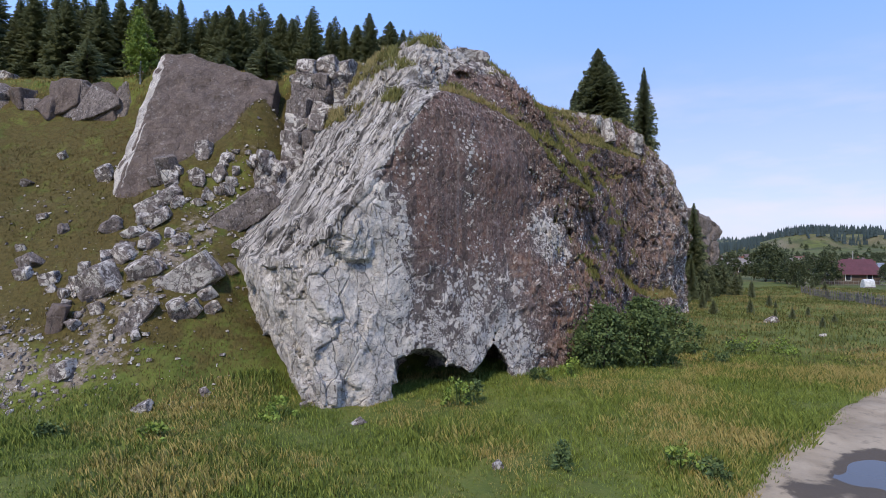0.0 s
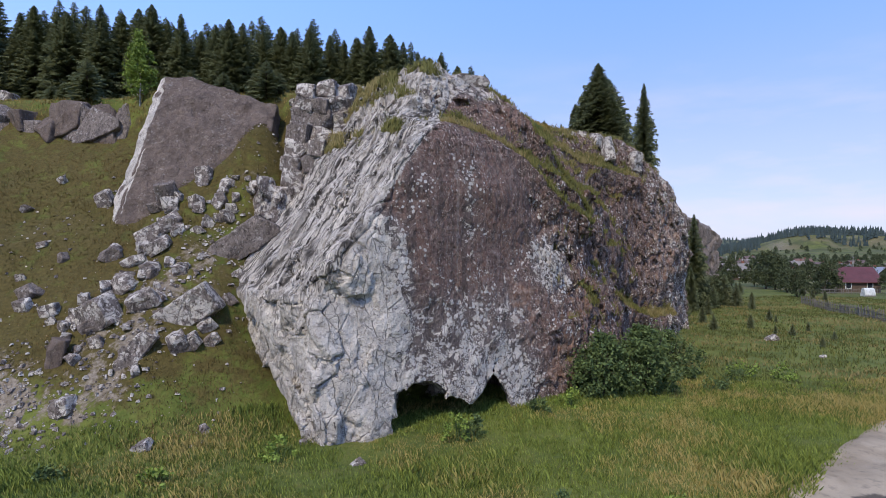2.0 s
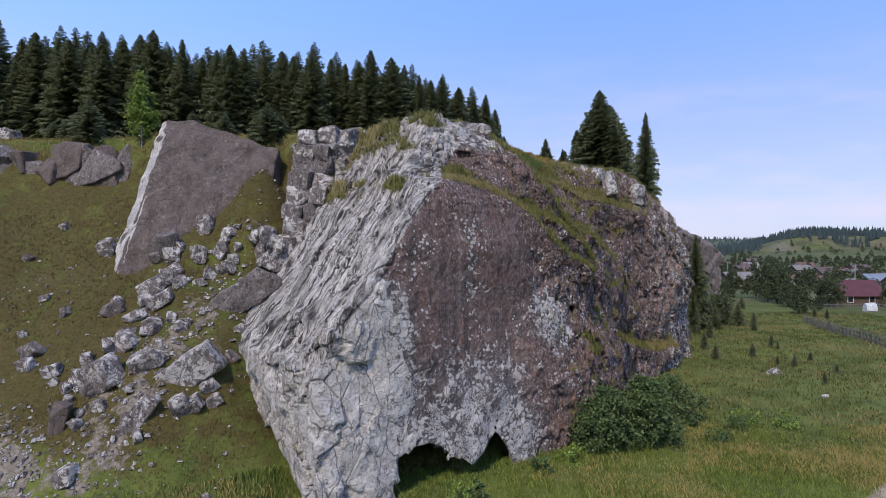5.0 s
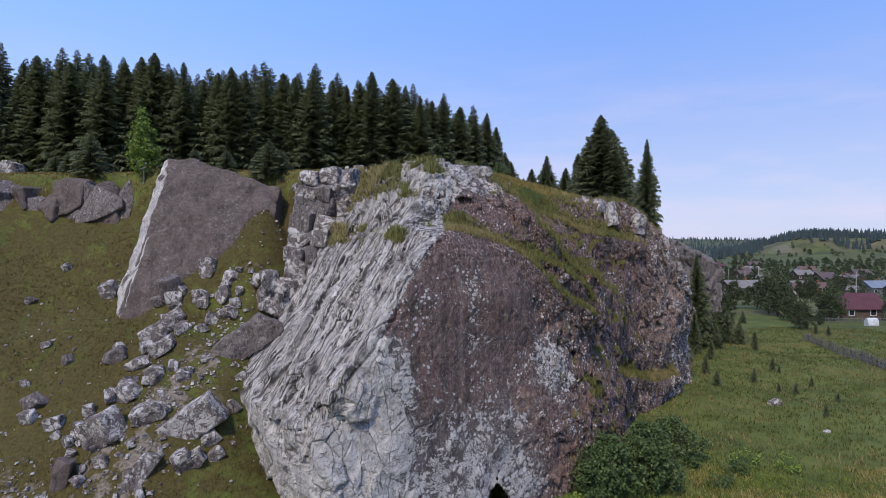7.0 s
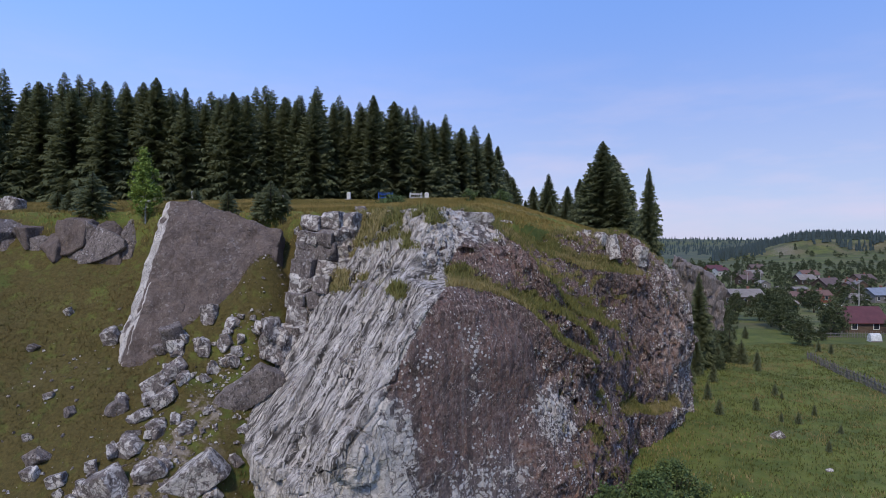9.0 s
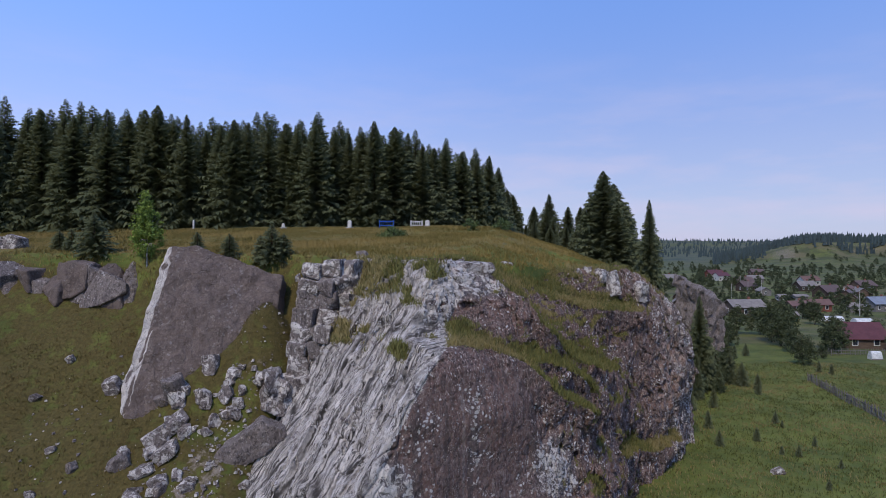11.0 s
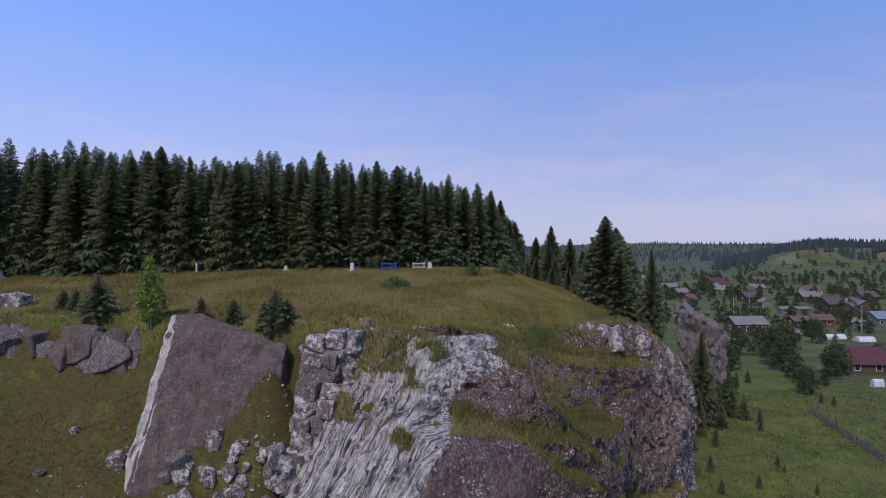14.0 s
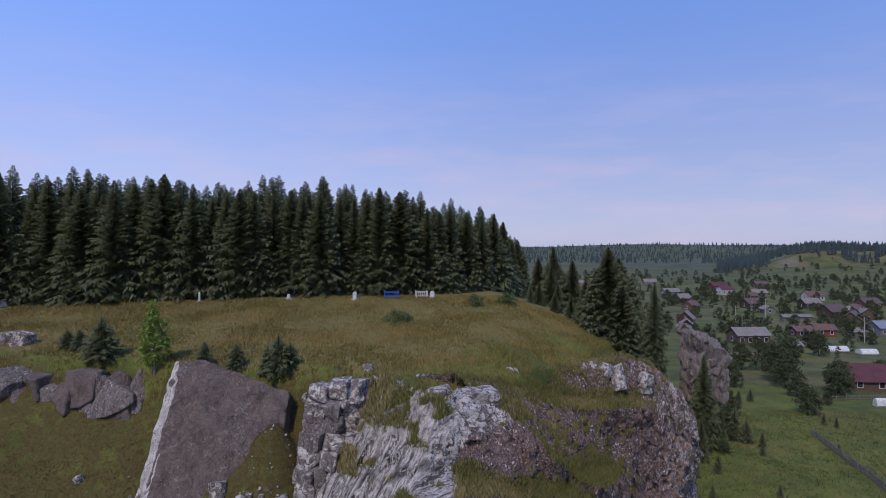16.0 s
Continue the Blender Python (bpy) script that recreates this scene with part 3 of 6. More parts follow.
def land(x, y, cut=0.22):
    """The height of the ground."""
    x, y = np.asarray(x, float), np.asarray(y, float)
    s = foot_distance(x, y)
    r = np.hypot(x, y)
    flat = 0.25 * vnoise(x * 0.11, y * 0.11, x * 0) + 0.08 * vnoise(x * 0.6, y * 0.6, x * 0)
    flat = flat - 0.012 * np.clip(y - 60, 0, 300) - 0.02 * np.clip(x - 60, 0, 100)
    top = plateau(x, y)
    # talus slope
    u = np.where(s > 10, s - 0.6, np.log1p(np.exp(np.clip((s - 0.6) * 2.2, -30, 30))) / 2.2)
    ramp = 0.95 * u - 0.004 * u * u + 0.012 * np.clip(u - 11, 0, 8) ** 2
    ramp = ramp + 0.9 * np.exp(-((x + 10.8) / 2.2) ** 2 - ((y - 31.2) / 2.6) ** 2) + 2.6 * np.exp(-((x + 11.0) / 1.9) ** 2 - ((y - 35.6) / 2.2) ** 2) + 0.5 * np.exp(-((x + 17) / 3.0) ** 2 - ((y - 26.4) / 2.5) ** 2)
    ramp = ramp + 0.64 * np.clip(x + 18, 0, 7) * (1 - sstep(-9.5, -6, x)) * np.exp(-((y - 35.2) / 2.8) ** 2)
    ramp = ramp + (0.35 * vnoise(x * 0.3, y * 0.3, x * 0 + 3) + 0.12 * vnoise(x * 1.1, y * 1.1, x * 0)) * sstep(0, 4, s)
    brow = np.interp(x, BROW_X, BROW_Y) + 0.4 * vnoise(x * 0.35, x * 0, x * 0)
    w = sstep(np.where(x < -19.5, -0.8, -2.6), np.where(x < -19.5, 0.5, 0.9), y - brow)
    left = np.minimum(ramp, top) * (1 - w) + top * w
    # behind the cliff
    wide = 2.6 + np.clip((y - 50) * 0.28, 0, 10)
    right = np.minimum(top * sstep(0.1, 0.85, s / wide), 16.6 + 0.33 * np.clip(s, 0, 60) + 0.3 * vnoise(x * 0.4, y * 0.4, x * 0 + 8))
    k = sstep(-7.0, -2.5, x)
    hill = left * (1 - k) + right * k
    bed = 4.7 + (0.627 * (x + 9.1) + 0.503 * (y - 26.7)) / 0.593
    near = sstep(-8.2, -6.6, x) * (1 - sstep(3, 5, x))
    hill = hill * (1 - near) + np.minimum(hill, bed) * near
    z = np.where(s > 0, hill, 0) + np.where(s > 0, 0, ramp * (1 - k)) + flat * (1 - sstep(0, 6, s) * 0.6)
    z = z - cut * (1 - sstep(1.7, 2.5, road_offset(x, y)))
    # valley floor and far hills
    a = np.arctan2(x, y)
    z = z - 5.0 * sstep(150, 500, r) * (1 - sstep(-12, 0, s) * sstep(0, 300, 300 - r))
    ridge = 27 * (0.35 * sstep(600, 740, y + 0.10 * x) + 0.65 * sstep(722, 768, y + 0.10 * x + 22 * vnoise(x * 0.02, x * 0, x * 0))) * sstep(0.42, 0.57, a) * (0.9 + 0.25 * vnoise(x * 0.006, y * 0.006, x * 0))
    ridge = ridge * (1 - 0.35 * sstep(800, 1500, r))
    farhill = 40 * sstep(1300, 2600, r) * (0.8 + 0.35 * vnoise(x * 0.0013, y * 0.0013, x * 0)) * sstep(-400, 400, y)
    return np.where(r > 240, np.maximum(np.maximum(z * (1 - sstep(240, 420, r)) - 5 * sstep(240, 420, r) * 1.0, ridge - 5), farhill - 5), z)


def spread(n, reach, k, c):
    u = np.linspace(-1, 1, n)
    return c + reach * np.sinh(k * u) / math.sinh(k)


gx, gy = spread(450, 3600, 6.4, -2.0), spread(450, 3600, 6.4, 31.0)
GX, GY = np.meshgrid(gx, gy, indexing="ij")
GZ = land(GX, GY)
S = foot_distance(GX, GY)
n = len(gx)
ii, jj = np.meshgrid(np.arange(n - 1), np.arange(n - 1), indexing="ij")
quad = np.stack([ii * n + jj, (ii + 1) * n + jj, (ii + 1) * n + jj + 1, ii * n + jj + 1], -1).reshape(-1, 4)
me = raw_mesh("ground", np.stack([GX, GY, GZ], -1).reshape(-1, 3), quad, GROUND, True)


def dryness(x, y):
    s = foot_distance(x, y)
    top = sstep(-1, 2.5, y - np.interp(x, BROW_X, BROW_Y)) * sstep(3, 8, s) * 0.75
    return top


def brownness(x, y):
    s = foot_distance(x, y)
    return sstep(0.5, 4, s) * (1 - sstep(-6, -3, x)) * (1 - sstep(-0.8, 1.8, y - np.interp(x, BROW_X, BROW_Y))) * (0.88 + 0.32 * vnoise(x * 0.28, y * 0.28, x * 0 + 4))


def scree_at(x, y):
    s = foot_distance(x, y)
    lane = -15.5 + (y - 22) * 0.30
    a = np.exp(-((x - lane) / 1.9) ** 2) * sstep(0.5, 2.0, s) * (1 - sstep(7, 11, s)) * 0.55
    return np.maximum(a, 0.9 * np.exp(-((x + 19) / 3.5) ** 2 - ((y - 23.5) / 1.6) ** 2))


R = np.hypot(GX, GY)
float_layer(me, "dry", dryness(GX, GY).ravel())
float_layer(me, "brown", brownness(GX, GY).ravel())
edge = GY + 0.10 * GX + 22 * vnoise(GX * 0.02, GX * 0, GX * 0)
scarp = 0.8 * sstep(715, 730, edge) * (1 - sstep(765, 780, edge)) * sstep(0.46, 0.54, np.arctan2(GX, GY)) * (0.75 + 0.5 * vnoise(GX * 0.03, GY * 0.03, GX * 0 + 5))
float_layer(me, "scree", np.maximum(scree_at(GX, GY), scarp).ravel())
float_layer(me, "distant", (sstep(85, 150, R) * (S < 0)).ravel())
float_layer(me, "haze_wood", (sstep(560, 640, R) * (1 - np.clip(1.6 * scarp, 0, 1)) * (0.45 + 0.55 * sstep(800, 1000, R))).ravel())
ground = tagged(new("ground", me), "rolling meadow ground with hill, plateau and far valley", "ground", kind="structure")


# ---- the great rock ----
# how far the front stands back from its foot: stretches along it, heights
AL = (-2, 4, 8, 12, 16, 20, 24, 28, 32, 36)
ZL = (0, 4, 8, 11, 13, 14.5, 16, 17.3, 18.6)
SET = ((0.1, -0.3, -0.4, -0.7, -0.5, 0.0, 1.5, 1.6, 0.6, 0.5), (0.4, -0.1, -0.3, -0.5, -0.3, 0.3, 1.5, 1.8, 0.6, 0.4), (0.6, 0.0, 0.1, 0.3, 0.5, 1.0, 2.3, 2.5, 0.9, 0.0),
       (0.7, 0.1, 0.3, 1.2, 1.4, 1.8, 3.3, 2.4, 1.1, 0.2), (1.6, 0.7, 1.2, 1.9, 2.8, 3.6, 3.9, 2.2, 1.4, 0.8), (3.0, 2.6, 2.2, 2.4, 4.5, 5.0, 4.1, 2.8, 1.8, 1.8),
       (4.0, 3.2, 3.2, 3.5, 5.8, 6.4, 5.2, 3.3, 2.3, 3.5), (4.5, 3.5, 4.0, 4.8, 8.0, 8.5, 6.8, 4.2, 4.0, 6.0), (5.0, 4.5, 5.2, 7.0, 10.0, 10.5, 9.5, 8.0, 8.0, 9.0))
fa, fz = np.arange(-30, 60, 0.1), np.arange(-4, 24, 0.1)
rows_a = np.array([np.interp(fa, AL, row) for row in SET])
SET_FINE = np.array([np.interp(fz, ZL, rows_a[:, i]) for i in range(len(fa))])
for shift in range(4):                                        # soften the corners of the table
    SET_FINE[6:-6] = (SET_FINE[:-12] + SET_FINE[6:-6] + SET_FINE[12:]) / 3
    SET_FINE[:, 2:-2] = (SET_FINE[:, :-4] + SET_FINE[:, 2:-2] + SET_FINE[:, 4:]) / 3
SET_FINE = SET_FINE.astype(np.float32)
# grassy ledges that slant down the front: stretch along the face, heights, depth
BANDS = (((3.4, 4.6, 7.4, 9.4, 11.3, 14.9), (14.5, 14.5, 14.2, 13.0, 10.9, 9.1), 1.3), ((9.8, 11.8, 14.0, 16.5), (13.1, 12.6, 11.6, 10.2), 0.9),
         ((10.9, 11.9, 12.3, 15.9, 20.0, 24.0), (17.4, 16.0, 14.6, 11.9, 10.8, 10.1), 1.1), ((18.5, 20.2, 24.3, 29.1), (15.6, 15.4, 14.5, 14.0), 1.1),
         ((21.0, 25.0, 30.0, 34.5), (4.6, 3.9, 2.6, 2.3), 1.0))


def great_rock(x, y, z, base=None):
    """Below nought inside the stone: the plain form, or, on a given form, its breaks."""
    along = 0.6 * (x + 3.5) + 0.75 * (y - 24.1)
    A = 0.05 - 0.627 * (x + 9.1) - 0.503 * (y - 26.7) + 0.593 * (z - 5.2)
    if base is not None:
        return rock_breaks(x, y, z, base, along, A)
    # two stretches of the front face and its far end
    B1 = 0.58 * (x + 3.5) - 0.81 * (y - 24.1)
    B2 = 0.81 * (x - 7.5) - 0.58 * (y - 32.0)
    wob = 0.9 * vnoise(along * 0.22, along * 0, along * 0 + 2) + 0.35 * vnoise(along * 0.8, z * 0.2, along * 0 + 6)
    ia = np.clip(((along + 30) * 10).astype(np.int32), 0, SET_FINE.shape[0] - 1)
    iz = np.clip(((z + 4) * 10).astype(np.int32), 0, SET_FINE.shape[1] - 1)
    back = SET_FINE[ia, iz]
    for bx, bz, deep in BANDS:
        at = np.interp(along, bx, bz) + 0.25 * wob
        on = sstep(bx[0] - 0.8, bx[0] + 0.8, along) * (1 - sstep(bx[-1] - 1.0, bx[-1] + 1.0, along))
        back = back + deep * (sstep(at - 0.40, at + 0.25, z) - 0.5) * np.exp(-((z - at) / 1.5) ** 2) * on
    B = np.maximum(B1, B2) + back
    end = (x - 23.3) + 0.08 * (z - 6) + 0.95 * np.clip(z - 11.0, 0, 9)
    C = 0.55 - 0.77 * (x + 5.3) - 0.62 * (y - 22.9) - 0.127 * (z - 0.7)
    top = z - np.interp(along, (0, 5.5, 7.2, 8.6, 10, 12, 14, 20, 30, 36), (17.3, 17.5, 18.0, 19.0, 19.0, 18.4, 17.9, 17.4, 17.1, 15.4))
    d = np.maximum(np.maximum(A, B), np.maximum(np.maximum(C, end), top))
    d = np.maximum(d, (y - 37.6) - 1.15 * np.clip(x - 2, 0, 60))
    return d


def rock_breaks(x, y, z, d, along, A):
    # blocks and strata
    u = 0.62 * x - 0.77 * y                                   # across the beds' strike
    onA = sstep(-1.2, -0.1, A)
    dipc = 0.46 * x + 0.37 * y + 0.81 * z
    d = d + onA * (0.10 * vnoise(u * 1.3, z * 0.05 + y * 0.03, x * 0) + 0.08 * np.abs(vnoise(u * 2.6, z * 0.09 + y * 0.05, x * 0)))
    val, gap, tilt = cells(u * 0.75, dipc * 0.05, x * 0 + 3)
    d = d + onA * (0.46 * (val - 0.5) + 0.10 * tilt)
    d = d + onA * 0.22 * sstep(0.10, 0.0, np.abs(vnoise(u * 1.15, dipc * 0.03, x * 0 + 11)))
    high = 0.7 * sstep(15.0, 16.5, z) * sstep(12.0, 9.0, along)
    val, gap, tilt = cells(x * 0.9 + 3, y * 0.9, z * 0.9)
    d = d + high * (0.50 * (val - 0.5) + 0.45 * tilt + 0.14 * sstep(0.06, 0.0, gap))
    low = sstep(9.5, 6.5, z) * sstep(1.5, -0.5, along)
    right = sstep(8.5, 12, along)
    val, gap, tilt = cells(x * 0.62 + 0.3 * z, y * 0.62, z * 0.40 - 0.2 * x)
    d = d + (0.06 + 0.50 * low + 0.40 * right) * (0.55 * tilt + 0.45 * (val - 0.5)) + (0.14 * low + 0.10 * right) * sstep(0.05, 0.0, gap)
    val, gap, tilt = cells(u * 1.5, x * 0.9 + y * 0.9, z * 0.9 + 5)
    d = d + (0.04 + 0.08 * low + 0.10 * right) * (0.8 * tilt + 0.4 * (val - 0.5))
    d = d + (0.18 + 0.5 * right) * 0.13 * fbm(x * 1.4, y * 1.4, z * 1.0, 4, 0.55)
    # slanting joints that break the face, and ribs low on its right
    j = vnoise(x * 0.55 + z * 0.35, y * 0.55, z * 0.30 - x * 0.15)
    d = d + 0.22 * sstep(0.10, 0.0, np.abs(j)) * sstep(6, 12, along)
    d = d + 0.26 * sstep(8, 14, along) * (1 - np.abs(vnoise(x * 0.5 + 9, y * 0.5, z * 0.45 + 0.3 * x))) - 0.12 * sstep(8, 14, along)
    # tall upright ribs at the far end
    d = d + 0.30 * sstep(27, 31, along) * np.abs(vnoise(along * 0.9, z * 0.07, x * 0 + 15))
    return d


def halved(V, Q):
    """Each quad cut into four."""
    E = np.sort(np.concatenate([np.stack([Q[:, k], Q[:, (k + 1) % 4]], 1) for k in range(4)]), 1)
    uniq, inv = np.unique(E[:, 0] * np.int64(len(V)) + E[:, 1], return_inverse=True)
    mid = 0.5 * (V[uniq // len(V)] + V[uniq % len(V)])
    n = len(Q)
    e = [inv.ravel()[k * n:(k + 1) * n] + len(V) for k in range(4)]
    c = np.arange(n) + len(V) + len(mid)
    W = np.concatenate([V, mid, V[Q].mean(1)])
    R = np.concatenate([np.stack([Q[:, k], e[k], c, e[(k + 3) % 4]], 1) for k in range(4)])
    return W, R


def fine_breaks(V, N):
    """How far the finer cracks, steps and pits lie behind the surface."""
    x, y, z = V.T
    along = 0.6 * (x + 3.5) + 0.75 * (y - 24.1)
    A = 0.05 - 0.627 * (x + 9.1) - 0.503 * (y - 26.7) + 0.593 * (z - 5.2)
    face = sstep(0.0, 0.3, -0.627 * N[:, 0] - 0.503 * N[:, 1] + 0.593 * N[:, 2]) * sstep(-1.5, -0.6, A)
    u, dipc = 0.62 * x - 0.77 * y + 0.12 * vnoise(x * 0.7, y * 0.7, z * 0.7), 0.46 * x + 0.37 * y + 0.81 * z
    upper = sstep(4.5, 6.5, z)
    val, gap, tilt = cells(u * 2.1, dipc * 0.07 + 0.3 * vnoise(u * 2, z * 0, z * 0), z * 0 + 6)
    d = face * upper * (0.20 * (val - 0.5) + 0.05 * tilt + 0.07 * sstep(0.08, 0.0, gap))
    snap = vnoise(u * 1.1, dipc * 0.6, z * 0 + 9)                # short cross breaks
    d = d + face * upper * 0.10 * sstep(0.06, 0.0, np.abs(snap))
    d = d + face * upper * 0.05 * np.abs(vnoise(u * 7.0, dipc * 0.5, z * 0 + 2))
    low = np.clip(face * (1 - upper) + sstep(1.0, -1.0, along) * sstep(9.5, 6.5, z), 0, 1)
    val, gap, tilt = cells(u * 1.0 + 0.15 * z, (x + y) * 0.5, z * 0.55 - 0.2 * u)
    d = d + low * (0.20 * (val - 0.5) + 0.20 * tilt + 0.09 * sstep(0.05, 0.0, gap))
    right = np.maximum(sstep(8.5, 12, along), sstep(14, 15.5, z)) * (1 - face)
    val, gap, tilt = cells(x * 1.9 + 2, y * 1.9, z * 0.9 + 0.5 * x)
    d = d + right * (0.12 * (val - 0.5) + 0.12 * tilt + 0.06 * sstep(0.08, 0.0, gap))
    d = d + (0.035 + 0.02 * right) * fbm(x * 3.2, y * 3.2, z * 2.6, 3, 0.6)
    return d


h = 0.135
lo = np.array((-12.0, 20.6, -1.2))
shape = tuple(int(v / h) for v in (36.5, 38.5, 19.6))
axes = [lo[a] + h * np.arange(shape[a]) for a in range(3)]
XX, YY, ZZ = (v.astype(np.float32) for v in np.meshgrid(*axes, indexing="ij"))
F = great_rock(XX, YY, ZZ).astype(np.float32)
band = np.abs(F) < 2.0
F[band] += 0.24 * fbm(XX[band] * 0.28, YY[band] * 0.28, ZZ[band] * 0.28, 3)
band = np.abs(F) < 1.05
F[band] = great_rock(XX[band], YY[band], ZZ[band], F[band])
# hollows at the foot
foot_cells = (slice(int(7 / h), int(18 / h)), slice(int(3 / h), int(15 / h)), slice(0, int(4.4 / h)))
hx, hy, hz = XX[foot_cells], YY[foot_cells], ZZ[foot_cells]
ragged = 0.30 * fbm(hx * 0.9, hy * 0.5, hz * 1.3, 3)


def hollow(cx, cy, rx, ry, rz, cz):
    return np.sqrt(((hx - cx) / rx) ** 2 + ((hy - cy) / ry) ** 2 + ((hz - cz) / rz) ** 2) - 1


cut = np.minimum(hollow(-1.1, 27.4, 1.5, 4.5, 1.5, 0.1), hollow(0.3, 28.0, 1.3, 4.5, 1.0, 0.0))
cut = np.minimum(cut, np.maximum(hollow(2.2, 29.3, 1.2, 4.5, 2.3, 0.0), 1.4 * np.abs(hx - 2.2 - 0.15 * hz) + 0.75 * (hz - 2.1)))
F[foot_cells] = np.maximum(F[foot_cells], -(cut + ragged) * 0.9)
del XX, YY, ZZ, band, hx, hy, hz, ragged, cut
V, Q = surface_net(F, lo, h)
del F
V, Q = halved(V, Q)
N = vertex_normals(V, Q)
V = V - N * fine_breaks(V, N)[:, None]
vx, vy, vz = V.T
along = 0.6 * (vx + 3.5) + 0.75 * (vy - 24.1)
on_dip = 0.05 - 0.627 * (vx + 9.1) - 0.503 * (vy - 26.7) + 0.593 * (vz - 5.2)
on_front = 0.58 * (vx + 3.5) - 0.81 * (vy - 24.1) + 0.05 * np.clip(vz - 7, 0, 20) + 1.1 * sstep(14.0, 14.8, vz)
onA = sstep(-0.35, 0.10, on_dip - on_front) * sstep(-0.15, 0.25, -0.627 * N[:, 0] - 0.503 * N[:, 1] + 0.593 * N[:, 2]) * (1 - sstep(3, 6, along - 0.2 * vz))
onC = sstep(4.2, 1.4, along + 0.10 * vz) * sstep(11, 7.5, vz)
face_flat = sstep(1.2, 2.6, along) * (1 - sstep(8.5, 10.5, along))
foot_w = (0.30 * sstep(8.0, 4.5, vz) + 0.20 * sstep(4.2, 1.4, vz)) * (1 - sstep(7.5, 11, along))
blot = 0.50 * np.exp(-((along - 10.8) / 1.7) ** 2 - ((vz - 7.0) / 1.8) ** 2) + 0.22 * np.exp(-((along - 5.5) / 0.5) ** 2) * sstep(6, 9, vz) * sstep(13, 11, vz)
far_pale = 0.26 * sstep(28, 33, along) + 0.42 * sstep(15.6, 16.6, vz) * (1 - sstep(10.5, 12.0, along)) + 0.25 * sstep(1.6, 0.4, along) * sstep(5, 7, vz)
LAYERS = {}
LAYERS["pale"] = np.clip(np.maximum.reduce([onA * 0.82, onC * 0.95, foot_w, blot]) + far_pale, 0, 1)
red = 0.50 * np.exp(-((along - 8.6) / 0.9) ** 2 - ((vz - 5.0) / 2.4) ** 2) + 0.60 * np.exp(-((along - 13.2) / 1.4) ** 2 - ((vz - 4.6) / 1.3) ** 2) + 0.42 * np.exp(-((along - 10.4) / 1.6) ** 2 - ((vz - 1.6) / 1.8) ** 2)
red = red + 0.22 * sstep(9, 12, along) * sstep(13, 9, vz) + 0.42 * np.exp(-((along - 33.0) / 2.2) ** 2) * sstep(1, 6, vz) + 0.5 * sstep(1.6, 0.2, vz) * sstep(0, -3, along) + 0.2 * sstep(15, 16, vz)
LAYERS["red"] = red
LAYERS["fleck"] = np.clip(np.maximum(sstep(8.0, 11.0, along), sstep(12.0, 14.0, vz)) * (1 - onA) + 0.3, 0, 1)
LAYERS["smooth"] = face_flat * sstep(4.5, 7.5, vz) * sstep(13.2, 12.0, vz) * (1 - onA)
LAYERS["bed"] = onA * (1 - 0.8 * sstep(6.5, 4.5, vz)) * (1 - 0.6 * sstep(14.5, 16.5, vz))
patchy = vnoise(vx * 0.45, vy * 0.45, vz * 0.8) + 0.5 * vnoise(vx * 1.3, vy * 1.3, vz * 1.8)
turf = sstep(0.80, 0.95, N[:, 2] + 0.12 * patchy) * sstep(8, 11, vz) * (1 - 0.75 * sstep(15.8, 16.8, vz) * (1 - sstep(9.5, 11.5, along)))
for bx, bz, deep in BANDS:
    off = vz - np.interp(along, bx, bz) - 0.30 + 0.30 * patchy
    on = sstep(bx[0] - 0.6, bx[0] + 0.4, along) * (1 - sstep(bx[-1] - 0.6, bx[-1] + 0.6, along))
    turf = np.maximum(turf, 1.1 * on * np.exp(-(off / 0.75) ** 2) * sstep(-0.15, 0.30, N[:, 2] + 0.3 * patchy))
tufts = 0.9 * sstep(9, 12, along) * (1 - sstep(27, 30, along)) * sstep(0.55, 0.80, N[:, 2] + 0.40 * patchy)
high_turf = 0.9 * onA * sstep(12.0, 14.5, vz) * sstep(0.10, 0.40, patchy + 0.55 * (N[:, 2] - 0.55) + 0.30 * sstep(15.0, 16.6, vz) * sstep(5.0, 3.0, along))
turf = np.maximum(np.maximum(turf * (1 - onA), high_turf), tufts * (1 - onA))
turf = np.maximum(turf, sstep(6.2, 7.5, -(np.maximum(0.58 * (vx + 3.5) - 0.81 * (vy - 24.1), 0.81 * (vx - 7.5) - 0.58 * (vy - 32.0)))) * sstep(0.2, 0.5, N[:, 2]) * sstep(15.5, 16.3, vz))
LAYERS["turf"] = turf
great = tagged(new("rock_outcrop"), "towering grey limestone crag with pale bedding face and grassy ledges", "rock")
cen = V[Q].mean(1)
c_along = 0.6 * (cen[:, 0] + 3.5) + 0.75 * (cen[:, 1] - 24.1)
c_A = -0.627 * (cen[:, 0] + 9.1) - 0.503 * (cen[:, 1] - 26.7) + 0.593 * (cen[:, 2] - 5.2)
c_B = 0.58 * (cen[:, 0] + 3.5) - 0.81 * (cen[:, 1] - 24.1)
piece = np.where(c_along > 17.5, 3, np.where(cen[:, 2] > 12.6, 2, 1))
piece = np.where((c_A > c_B - 0.4) & (c_along < 9), 0, piece)
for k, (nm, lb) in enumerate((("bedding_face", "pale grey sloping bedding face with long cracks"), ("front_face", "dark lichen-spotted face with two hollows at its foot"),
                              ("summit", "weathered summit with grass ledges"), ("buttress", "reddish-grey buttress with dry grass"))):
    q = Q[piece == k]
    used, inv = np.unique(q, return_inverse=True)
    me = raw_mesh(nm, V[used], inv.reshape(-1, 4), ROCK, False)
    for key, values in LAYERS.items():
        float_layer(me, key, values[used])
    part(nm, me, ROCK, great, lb)
